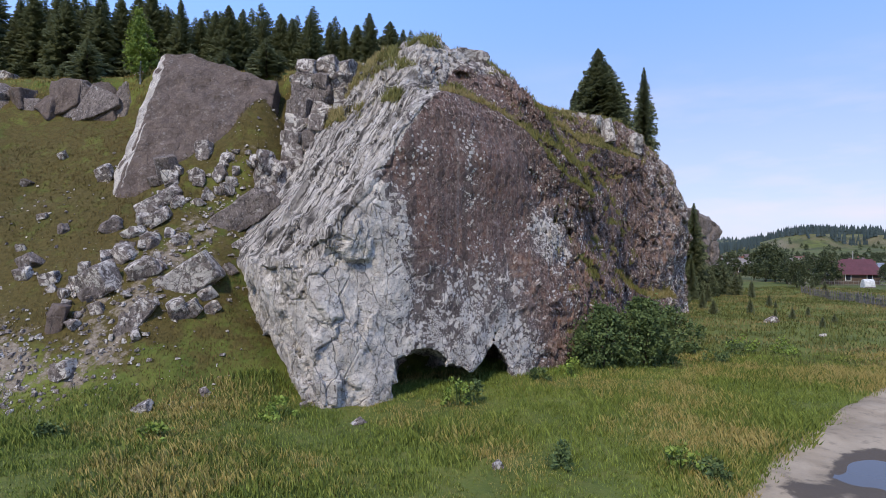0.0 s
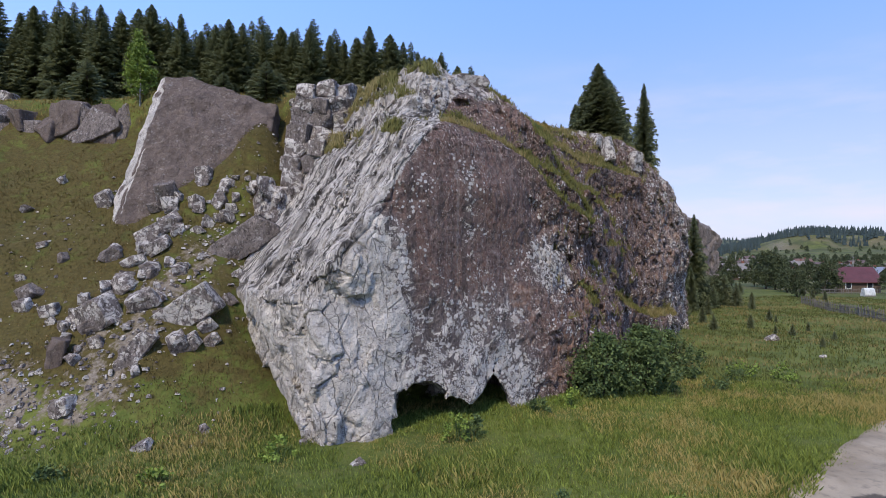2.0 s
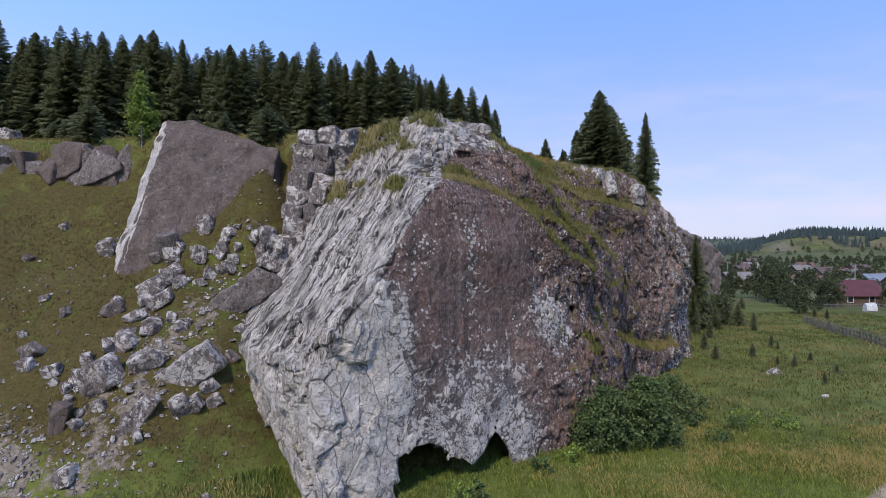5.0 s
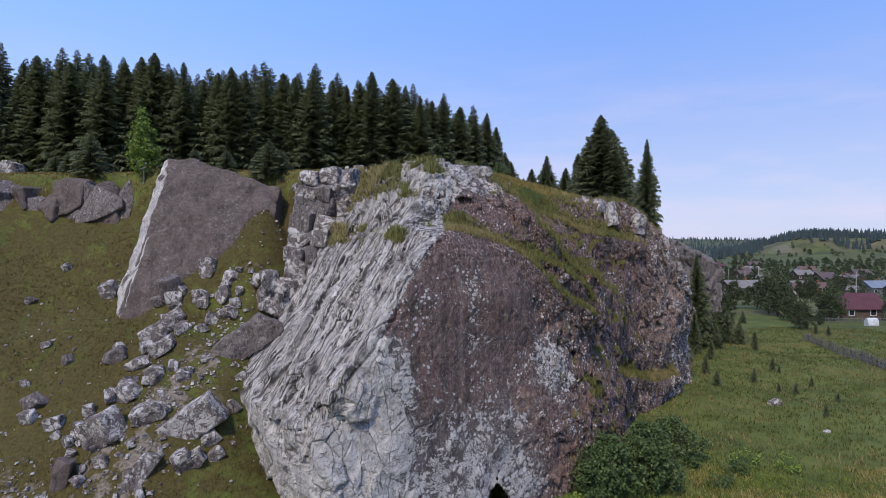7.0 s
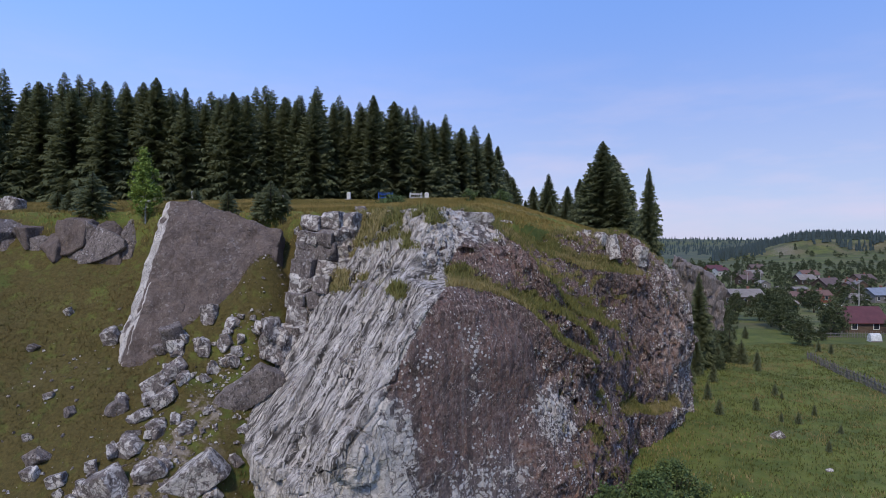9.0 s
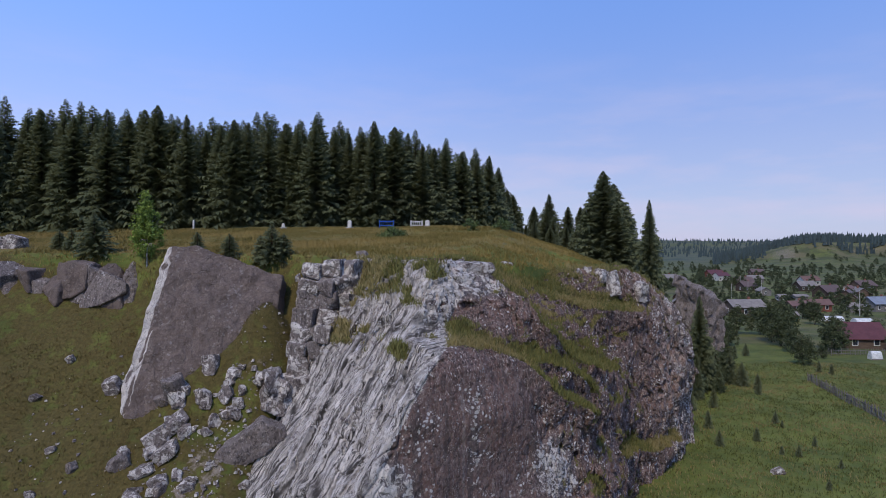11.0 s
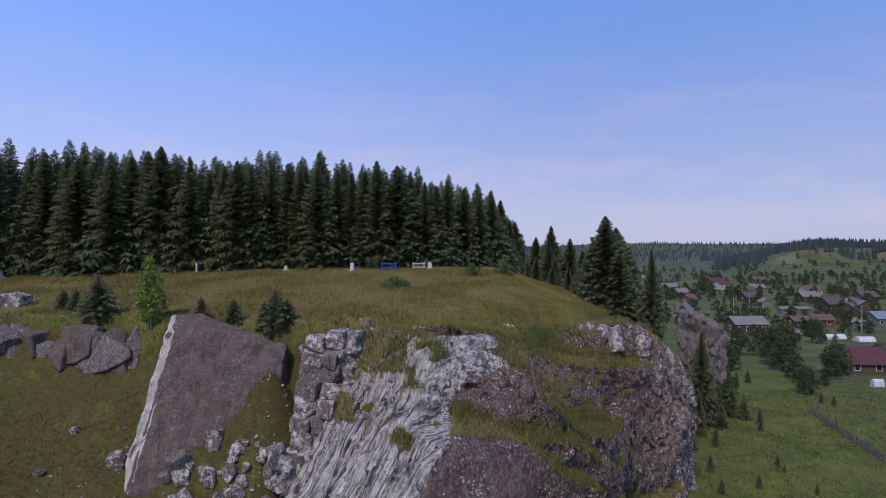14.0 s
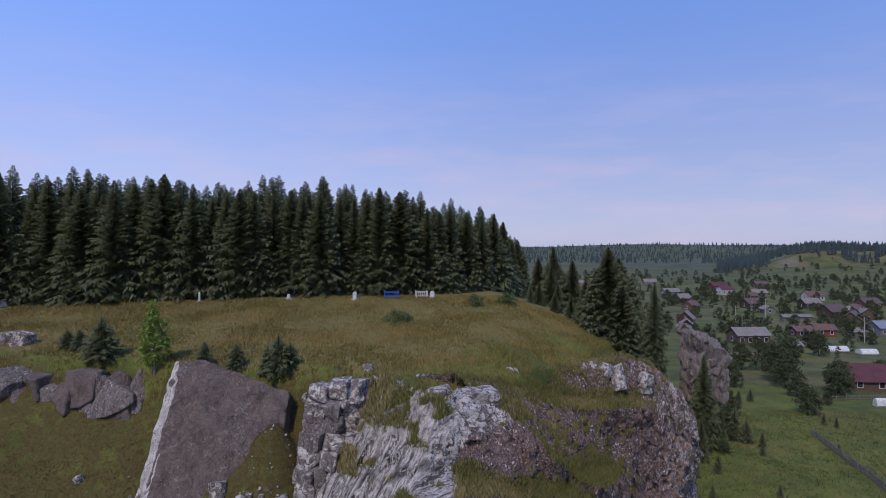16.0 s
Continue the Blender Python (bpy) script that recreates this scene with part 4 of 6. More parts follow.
GREAT_V, GREAT_N, GREAT_TURF = V, N, turf


# ---- road ----
def rounded(pts, steps):
    """A smooth line through the points."""
    out = []
    for i in range(1, len(pts) - 2):
        p = [np.array(q, float) for q in pts[i - 1:i + 3]]
        for t in np.linspace(0, 1, steps, endpoint=False):
            out.append(0.5 * (2 * p[1] + (p[2] - p[0]) * t + (2 * p[0] - 5 * p[1] + 4 * p[2] - p[3]) * t * t + (3 * p[1] - p[0] - 3 * p[2] + p[3]) * t ** 3))
    return np.array(out)


line = rounded(ROAD, 60)
tan = np.gradient(line, axis=0)
tan /= np.linalg.norm(tan, axis=1)[:, None]
side = np.stack([tan[:, 1], -tan[:, 0]], 1)
off = np.linspace(-2.5, 2.5, 25)
RX = line[:, None, 0] + side[:, None, 0] * off
RY = line[:, None, 1] + side[:, None, 1] * off
PUD = (12.7, 16.9)
pud_u = (RX - PUD[0]) * 0.69 + (RY - PUD[1]) * 0.72
pud_v = (RX - PUD[0]) * 0.72 - (RY - PUD[1]) * 0.69
pool = np.exp(-(pud_u / 2.3) ** 2 - (pud_v / 0.95) ** 2)
RZ = land(RX, RY, 0) - 0.03 - 0.22 * sstep(2.0, 2.5, np.abs(off))[None] - 0.05 * np.exp(-((np.abs(off) - 0.95) / 0.3) ** 2)[None]
RZ = RZ + 0.03 * vnoise(RX * 0.9, RY * 0.9, RX * 0) - 0.13 * pool
nr, nc = RX.shape
ii, jj = np.meshgrid(np.arange(nr - 1), np.arange(nc - 1), indexing="ij")
quad = np.stack([ii * nc + jj, ii * nc + jj + 1, (ii + 1) * nc + jj + 1, (ii + 1) * nc + jj], -1).reshape(-1, 4)
me = raw_mesh("road", np.stack([RX, RY, RZ], -1).reshape(-1, 3), quad[:, ::-1], ROAD_SAND, True)
second = np.exp(-((RX - 10.2) / 1.0) ** 2 - ((RY - 15.6) / 0.8) ** 2)
float_layer(me, "wet", np.maximum(sstep(0.12, 0.5, pool), second).ravel())
tagged(new("road", me), "pale sandy dirt road with worn wheel tracks", "road", kind="structure")
n = 60
ang = np.linspace(0, 2 * math.pi, n, endpoint=False)
wob = 1 + 0.16 * np.sin(3 * ang + 1) + 0.08 * np.sin(7 * ang) + 0.05 * np.sin(11 * ang + 2)
pu, pv = 2.0 * wob * np.cos(ang), 0.95 * wob * np.sin(ang)
bm = bmesh.new()
level = float(land(PUD[0], PUD[1], 0)) - 0.085
bm.faces.new([bm.verts.new((PUD[0] + 0.69 * a + 0.72 * b, PUD[1] + 0.72 * a - 0.69 * b, level)) for a, b in zip(pu, pv)])
bmesh.ops.recalc_face_normals(bm, faces=bm.faces)
puddle = new("puddle", bpy.data.meshes.new("puddle"))
bm.to_mesh(puddle.data)
bm.free()
puddle.data.materials.append(WATER)
if puddle.data.polygons[0].normal.z < 0:
    puddle.data.flip_normals()
tagged(puddle, "muddy rain puddle in the dirt road", "puddle", kind="structure")


# ---- lesser rocks ----
def stone_mesh(name, size, seed, mat, cuts=9, h=None, rough=0.06, boxy=0.55, blocks=0.0, trim=(), edge=0.0):
    """A broken stone: a box trimmed by chance planes, roughened. Its base is at z = 0, partly sunk."""
    rng = np.random.default_rng(seed)
    s = np.array(size) / 2
    h = h or max(size) / 22
    m = 2.5 * h + rough
    ax = [np.arange(-s[a] - m, s[a] + m + h, h) for a in range(3)]
    X, Y, Z = np.meshgrid(*ax, indexing="ij")
    d = np.maximum.reduce([np.abs(X) - s[0], np.abs(Y) - s[1], np.abs(Z) - s[2]])
    for _ in range(cuts):
        v = rng.normal(size=3)
        v /= np.linalg.norm(v)
        reach = np.abs(v * s).sum()
        d = np.maximum(d, v[0] * X + v[1] * Y + v[2] * Z - reach * rng.uniform(boxy, boxy + 0.3))
    for a, b, c, off in trim:
        d = np.maximum(d, a * X + b * Y + c * Z - off)
    o = rng.uniform(0, 50, 3)
    f = 1.6 / max(0.25, min(size))
    d = d + rough * 0.7 * fbm(X * f + o[0], Y * f + o[1], Z * f + o[2], 4, 0.6)
    if blocks:
        val, gap, tilt = cells(X / blocks + o[0], Y / blocks + o[1], Z / blocks * 0.8 + o[2])
        d = d + blocks * (0.34 * (val - 0.5) + 0.30 * tilt + 0.10 * sstep(0.12, 0.0, gap))
    V, Q = surface_net(d, [a[0] for a in ax], h)
    me = raw_mesh(name, V + np.array((0, 0, s[2])), Q, mat, False)
    # left-turned faces paled: lighter stone, with sunlit brightness also put into the colour
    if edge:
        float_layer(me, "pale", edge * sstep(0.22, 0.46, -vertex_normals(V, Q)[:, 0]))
    return me


def stone(name, label, at, size, seed, mat, turn=(0, 0, 0), sink=0.25, group="", **kw):
    me = stone_mesh(name, size, seed, mat, **kw)
    ob = tagged(new(name, me), label, "rock", group)
    x, y = at[:2]
    z = at[2] if len(at) > 2 else float(land(x, y)) - sink * size[2]
    ob.matrix_world = pose(x, y, z, *turn)
    return ob


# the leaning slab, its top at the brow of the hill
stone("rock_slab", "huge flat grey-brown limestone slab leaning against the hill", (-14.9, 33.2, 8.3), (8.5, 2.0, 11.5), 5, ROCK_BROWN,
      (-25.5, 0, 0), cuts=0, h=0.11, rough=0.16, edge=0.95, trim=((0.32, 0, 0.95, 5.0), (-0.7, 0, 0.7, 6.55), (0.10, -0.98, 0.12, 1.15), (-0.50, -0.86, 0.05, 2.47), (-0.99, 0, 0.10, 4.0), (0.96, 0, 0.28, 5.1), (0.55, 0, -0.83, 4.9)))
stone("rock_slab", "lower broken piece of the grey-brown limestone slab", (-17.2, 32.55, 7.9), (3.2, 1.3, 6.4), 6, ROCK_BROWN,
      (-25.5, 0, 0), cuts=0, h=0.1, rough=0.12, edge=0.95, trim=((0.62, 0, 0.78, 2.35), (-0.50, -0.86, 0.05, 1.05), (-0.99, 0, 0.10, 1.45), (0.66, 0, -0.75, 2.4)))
# the pillar: a core with stacked, jointed blocks before it
pillar = tagged(new("rock_pillar"), "jointed pale grey limestone pillar of stacked blocks", "rock")
core = new("core", stone_mesh("core", (4.4, 2.6, 8.2), 11, ROCK_MIX, cuts=5, h=0.13, rough=0.15, boxy=0.66, blocks=1.4))
core.matrix_world = pose(-7.7, 36.3, 9.3, 0, 4, 12)
core.parent = pillar
r = random.Random(17)
for k in range(9):
    zz = 9.5 + 0.92 * k
    left, right = -10.1 + 0.13 * k, -6.2 + 0.18 * k - (1.2 if k > 6 else 0)
    xx = left + r.uniform(0, 0.3)
    while xx < right:
        wd = r.uniform(0.75, 1.35)
        sz = (wd * 1.08, r.uniform(1.3, 2.0), r.uniform(0.95, 1.35))
        b = new("block", stone_mesh("block", sz, r.randrange(9999), ROCK_MIX if r.random() < 0.7 else ROCK_DARK, cuts=5, rough=0.04, boxy=0.64, h=0.07))
        bulge = 0.9 * ((xx - (left + right) / 2 + 0.7) / 2.0) ** 2
        b.matrix_world = pose(xx + wd / 2, 33.8 + 0.27 * (zz - 9.9) + bulge + r.uniform(-0.28, 0.28), zz, r.uniform(-12, 5), r.uniform(-8, 12), r.uniform(-22, 26))
        b.parent = pillar
        xx += wd
stone("rock_block", "small standing limestone block at the pillar's foot", (-11.1, 34.2, 9.9), (1.2, 1.3, 2.4), 13, ROCK_MIX, (0, -6, 20), cuts=5, rough=0.10, blocks=0.8)
stone("rock_block", "broken limestone block at the pillar's foot", (-9.9, 33.0, 9.2), (1.9, 1.5, 2.6), 14, ROCK_MIX, (0, 4, 35), cuts=5, rough=0.12, blocks=0.9)
# the far pinnacle beside the cliff
stone("rock_pinnacle", "grey limestone pinnacle rising out of shrubs", (40.3, 93.0, -1.4), (5.6, 5.2, 15.0), 24, ROCK_DARK, (0, 2, 15), cuts=7, h=0.20, rough=0.35, boxy=0.6, blocks=1.3, trim=((0.97, 0, 0.20, 3.9), (-0.93, 0, 0.36, 4.9), (0, -0.96, 0.25, 3.6)))
# low cliff below the brow
r = random.Random(23)
for k in range(20):
    x = -20.8 - 1.15 * k - r.uniform(0, 0.4)
    y = float(np.interp(x, BROW_X, BROW_Y)) - 0.65 + r.uniform(-0.35, 0.35)
    w, d, hh, up = (1.5, 1.7, 4.2, -0.3) if k in (0, 1) else (r.uniform(1.6, 4.0), r.uniform(1.8, 2.8), r.uniform(1.5, 2.6), r.uniform(0.3, 1.2))
    stone("rock_ledge", "grey-brown rock ledge below the plateau's grass edge", (x, y, float(plateau(x, y)) - hh - up - 0.5), (w, d, hh + 0.4), 70 + k, ROCK_BROWN if r.random() < 0.35 else ROCK_DARK,
          (r.uniform(-18, -4), r.uniform(-26, -4), r.uniform(-20, 20)), cuts=10, rough=0.13, boxy=0.48, h=0.10, group="rock ledges")
# stones at the plateau's edge: x, y, foot, width, depth, height
for k, (x, y, z0, w, d, hh) in enumerate(((13.6, 47.2, 14.9, 1.4, 1.4, 2.0), (12.3, 46.7, 16.0, 0.9, 0.8, 1.1), (11.3, 46.6, 16.3, 0.8, 0.7, 0.9), (15.9, 48.6, 14.3, 1.2, 1.1, 1.7), (10.4, 46.3, 16.4, 0.6, 0.6, 0.7), (1.4, 34.4, 16.6, 2.6, 1.5, 1.5),
                                          (-0.9, 36.0, 16.7, 2.1, 1.2, 1.0), (-3.6, 37.4, 16.5, 0.9, 0.8, 1.3), (4.2, 41.4, 17.1, 1.4, 0.5, 0.7), (-6.0, 36.6, 16.0, 1.1, 0.9, 1.5), (-4.7, 35.2, 14.8, 1.3, 0.9, 1.8))):
    stone("rock_block", "pale weathered stone in the plateau's grass edge", (x, y, z0), (w, d, hh), 90 + k, ROCK_PALE, (r.uniform(-8, 8), r.uniform(-12, 12), 40 * k), cuts=8, rough=0.10, group="plateau stones")
for k, (x, y, w, d, hh) in enumerate(((-33.6, 44.4, 1.5, 1.2, 1.5), (-35.2, 44.8, 1.3, 1.0, 1.2), (4.6, 39.5, 1.5, 0.8, 0.7), (-22.4, 42.6, 0.8, 0.8, 1.5), (-5.6, 38.4, 0.7, 0.6, 0.6), (7.8, 42.0, 1.2, 0.8, 0.7))):
    stone("rock_block", "weathered stone standing in the plateau's grass", (x, y), (w, d, hh), 110 + k, ROCK_MIX, (0, 6, 40 * k), cuts=8, rough=0.08, sink=0.3, group="plateau stones")

# fallen blocks on the slope: x, y, width, height
HEAP = ((-14.8, 31.7, 1.86, 0.93), (-15.6, 31.3, 1.84, 1.23), (-14.9, 30.7, 1.66, 0.84), (-17.3, 30.4, 1.43, 0.95), (-15.8, 30.0, 1.32, 0.88), (-14.8, 29.5, 1.15, 0.87),
        (-13.3, 29.2, 0.80, 0.74), (-15.7, 28.6, 1.62, 1.18), (-14.7, 29.0, 0.99, 0.68), (-13.9, 27.4, 1.72, 1.21), (-15.7, 26.9, 2.22, 1.79), (-17.2, 27.7, 0.81, 0.81),
        (-16.0, 26.5, 0.94, 0.83), (-17.1, 26.8, 0.66, 0.74), (-15.3, 25.7, 0.76, 0.76), (-13.7, 25.1, 0.98, 0.98))
NEAR_SLAB = ((-19.7, 34.0, 1.17, 1.6), (-15.6, 33.0, 1.45, 2.0), (-13.8, 33.6, 1.19, 1.6), (-15.2, 32.9, 1.33, 0.93), (-16.3, 32.8, 0.93, 0.83), (-12.5, 33.0, 0.85, 0.6))
NEAR_ROCK = ((-10.5, 28.7, 0.84, 0.84), (-10.5, 30.0, 0.76, 0.70), (-9.9, 29.8, 0.70, 0.88), (-11.9, 26.1, 1.02, 1.28), (-11.3, 26.4, 1.16, 1.03), (-11.0, 27.3, 0.94, 0.75), (-10.6, 26.9, 0.90, 0.68),
             (-13.2, 31.3, 0.86, 0.61), (-12.9, 26.0, 0.51, 0.36))
STRAY = ((-15.4, 23.5, 1.15, 1.01), (-9.6, 23.6, 0.46, 0.65), (-11.5, 22.2, 0.87, 0.48), (-18.5, 27.2, 1.06, 0.75), (-18.1, 26.8, 0.52, 0.52), (-19.9, 28.1, 1.16, 1.05), (-19.9, 27.5, 0.92, 0.81),
         (-24.1, 33.5, 0.98, 0.52), (-21.3, 30.8, 0.66, 0.42), (-19.7, 30.0, 0.76, 0.82), (-23.2, 35.4, 0.69, 0.62), (-21.2, 29.0, 0.57, 0.51), (-5.6, 23.2, 0.46, 0.42), (-3.1, 21.4, 0.71, 0.35),
         (1.7, 17.3, 0.47, 0.34), (27.2, 47.6, 1.40, 0.66), (26.9, 40.7, 0.56, 0.40))
for lst, lab, grp, first in ((HEAP, "angular grey limestone block fallen on the slope", "fallen blocks", 200), (NEAR_SLAB, "grey limestone block lying below the slab", "blocks below the slab", 230),
                             (NEAR_ROCK, "small limestone block in the grass beside the crag", "blocks beside the crag", 250), (STRAY, "single weathered stone lying in the grass", "stray stones", 270)):
    for k, (x, y, w, hh) in enumerate(lst):
        sd = first + k
        r = random.Random(sd)
        stone("boulder", lab, (x, y), (w * 0.80, w * r.uniform(0.45, 0.65), hh * 0.80), sd, ROCK_MIX if r.random() < 0.75 else ROCK_DARK, (r.uniform(-14, 14) + 8, r.uniform(-38, -8), r.uniform(-30, 30)),
              cuts=r.randint(4, 7), rough=0.02 + 0.015 * w, boxy=0.54, sink=0.34, group=grp, h=max(w, hh) / 20)
r = random.Random(51)
for k, (x, y, w, hh) in enumerate(HEAP * 3):
    x, y, w = x + r.uniform(-1.0, 1.0), y + r.uniform(-0.9, 0.9), r.uniform(0.28, 0.75)
    stone("boulder", "small angular limestone piece wedged among fallen blocks", (x, y), (w, w * r.uniform(0.5, 0.8), w * r.uniform(0.5, 0.9)), 500 + k, ROCK_MIX if k % 4 else ROCK_PALE, (r.uniform(-20, 20), r.uniform(-40, 10), r.uniform(0, 180)),
          cuts=5, rough=0.02, boxy=0.5, sink=0.25, group="heap rubble", h=w / 12)
r = random.Random(77)
for k in range(26):
    t = r.random()
    x, y, w = -16.6 + 6.2 * t + r.uniform(-0.7, 0.7), 31.6 + 1.5 * t + r.uniform(-0.7, 0.7), r.uniform(0.35, 0.95)
    stone("boulder", "broken limestone piece in the talus under the slab", (x, y), (w, w * 0.75, w * r.uniform(0.6, 1.1)), 400 + k, ROCK_MIX if k % 3 else ROCK_PALE, (r.uniform(-15, 15), r.uniform(-25, 15), r.uniform(0, 180)),
          cuts=8, rough=0.04, boxy=0.46, sink=0.3, group="talus under the slab", h=w / 14)
stone("boulder", "long dark slab-shaped boulder lying on the slope", (-10.6, 31.3, 7.5), (4.6, 1.3, 1.5), 301, ROCK_DARK, (10, -36, 6), cuts=5, rough=0.10, h=0.07, boxy=0.68, trim=((-0.85, 0, 0.5, 2.1), (0.9, 0, 0.35, 2.15)))
stone("boulder", "pale wedge-shaped boulder on the slope", (-11.6, 27.6, float(land(-11.6, 27.6)) - 0.5), (2.7, 1.3, 1.6), 302, ROCK_PALE, (8, -34, 5), cuts=4, rough=0.05, h=0.08, boxy=0.62)
stone("boulder", "rust-stained upright slab of limestone on the slope", (-14.2, 24.9), (0.8, 0.6, 2.3), 303, ROCK_MIX, (-12, 36, 12), cuts=4, rough=0.05, sink=0.25, boxy=0.62)
stone("boulder", "rust-brown block of limestone in the scree", (-17.0, 25.2), (0.8, 0.7, 1.3), 304, ROCK_BROWN, (0, 10, 12), cuts=5, rough=0.04)

# loose scree
def pebbles(name, label, x, y, size, seed, mat):
    rng = np.random.default_rng(seed)
    V, F = [], []
    shape = np.array([(-1, -1, -0.6), (1, -1, -0.6), (1, 1, -0.6), (-1, 1, -0.6), (-0.7, -0.6, 0.7), (0.6, -0.7, 0.5), (0.7, 0.6, 0.7), (-0.6, 0.7, 0.5)])
    faces = np.array([(4, 5, 6, 7), (0, 1, 5, 4), (1, 2, 6, 5), (2, 3, 7, 6), (3, 0, 4, 7)])
    z = land(x, y)
    for i in range(len(x)):
        s = size[i] * rng.uniform(0.6, 1.0, 3) * 0.5
        a = rng.uniform(0, 6.28)
        p = (shape + rng.normal(size=(8, 3)) * 0.22) * s
        q = np.stack([p[:, 0] * math.cos(a) - p[:, 1] * math.sin(a), p[:, 0] * math.sin(a) + p[:, 1] * math.cos(a), p[:, 2]], 1)
        F.append(faces + 8 * i)
        V.append(q + (x[i], y[i], z[i] + 0.15 * size[i]))
    return tagged(new(name, raw_mesh(name, np.concatenate(V), np.concatenate(F), mat)), label, "rubble", kind="stuff")


rng = np.random.default_rng(31)
x, y = rng.uniform(-24, -9, 9000), rng.uniform(22, 36, 9000)
ok = (scree_at(x, y) * 1.3 + 0.06 > rng.random(9000))
x, y = x[ok], y[ok]
pebbles("scree", "loose grey limestone scree on the slope", x, y, 0.05 + 0.24 * rng.random(len(x)) ** 3, 32, ROCK_MIX)


# ---- trees ----
def tube(bm, pts, radii, n=7):
    rings = []
    for k, (p, r) in enumerate(zip(pts, radii)):
        rings.append([bm.verts.new((p[0] + r * math.cos(2 * math.pi * i / n), p[1] + r * math.sin(2 * math.pi * i / n), p[2])) for i in range(n)])
    for a, b in zip(rings[:-1], rings[1:]):
        for i in range(n):
            bm.faces.new((a[i], a[(i + 1) % n], b[(i + 1) % n], b[i]))
    bm.faces.new(rings[-1])
    return bm


def spruce_crown(height, width, seed, count, steps=6):
    """Single drooping branches all up the stem, each with short hanging twigs on both sides."""
    rng = np.random.default_rng(seed)
    V, F = [], []
    base = height * rng.uniform(0.02, 0.06)
    for w in range(count):
        t = ((w + rng.uniform(0, 1)) / count) ** 0.92
        z = base + (height * 0.97 - base) * t
        l = (0.98 * width * (1 - t) ** 0.82 * (0.86 + 0.14 * math.sin(5 * t + seed)) + 0.009 * height * (1 - 0.5 * t)) * rng.uniform(0.55, 1.10)
        a = w * 2.4 + rng.uniform(-0.5, 0.5)
        drop = l * (0.70 * (1 - t) - 0.30)
        ca, sa = math.cos(a), math.sin(a)
        n = steps if l > 0.5 else 3
        for k in range(n):
            f0 = (k + rng.uniform(0, 0.5)) / n
            f1 = min(1.0, f0 + 1.25 / n)
            tw = (l * 0.24 * (1 - 0.55 * f0) + 0.007 * height) * rng.uniform(0.6, 1.3)
            p0 = (ca * l * f0, sa * l * f0, z - drop * f0 ** 1.4)
            p1 = (ca * l * f1, sa * l * f1, z - drop * f1 ** 1.4 + 0.02 * l)
            for side in (-1, 1):
                x2 = l * f1 + 0.25 * tw
                i = len(V)
                V += [p0, p1, (x2 * ca - side * tw * sa, x2 * sa + side * tw * ca, p1[2] - tw * rng.uniform(0.5, 1.3))]
                F.append((i, i + 1, i + 2) if side > 0 else (i + 1, i, i + 2))
            if rng.random() < 0.6:                            # a twig that hangs straight down
                i = len(V)
                V += [p0, p1, (0.5 * (p0[0] + p1[0]), 0.5 * (p0[1] + p1[1]), p1[2] - tw * rng.uniform(0.5, 1.1))]
                F.append((i, i + 1, i + 2))
    return raw_mesh("crown", V, F, NEEDLES)


def spruce(name, height, width, seed, count, steps=6):
    bm = bmesh.new()
    tube(bm, [(0, 0, -0.4), (0, 0, height * 0.5), (0, 0, height * 0.96)], [height * 0.014 + 0.03, height * 0.008 + 0.01, 0.01], 6)
    root = tagged(new(name), "", "tree")
    part("trunk", bm, BARK, root)
    part("crown", spruce_crown(height, width, seed, count, steps), NEEDLES, root)
    return root


def leafy_crown(height, radius, seed, clumps, leaves, mat, low=0.15, leaf=0.10, lean=0.0):
    """A loose crown: clumps of single leaves along limbs, with gaps."""
    rng = np.random.default_rng(seed)
    V, F = [], []
    for c in range(clumps):
        t = low + (1 - low) * rng.random() ** 0.9
        prof = radius * math.sin(math.pi * min(0.97, 0.16 + 0.84 * t)) ** 0.7
        a = rng.uniform(0, 2 * math.pi)
        r = prof * math.sqrt(rng.uniform(0.05, 1))
        cen = np.array((r * math.cos(a) + lean * t, r * math.sin(a), height * t))
        cr = radius * rng.uniform(0.10, 0.30)
        cen[2] *= rng.uniform(0.85, 1.1)
        for _ in range(leaves):
            p = cen + rng.normal(size=3) * cr * np.array((0.55, 0.55, 0.42))
            u = rng.normal(size=3)
            u /= np.linalg.norm(u)
            v = np.cross(u, rng.normal(size=3))
            v /= max(np.linalg.norm(v), 1e-6)
            s = leaf * rng.uniform(0.6, 1.4)
            i = len(V)
            V += [p - u * s, p + v * s * 0.55, p + u * s, p - v * s * 0.55]
            F.append((i, i + 1, i + 2, i + 3))
    return raw_mesh("crown", V, F, mat)


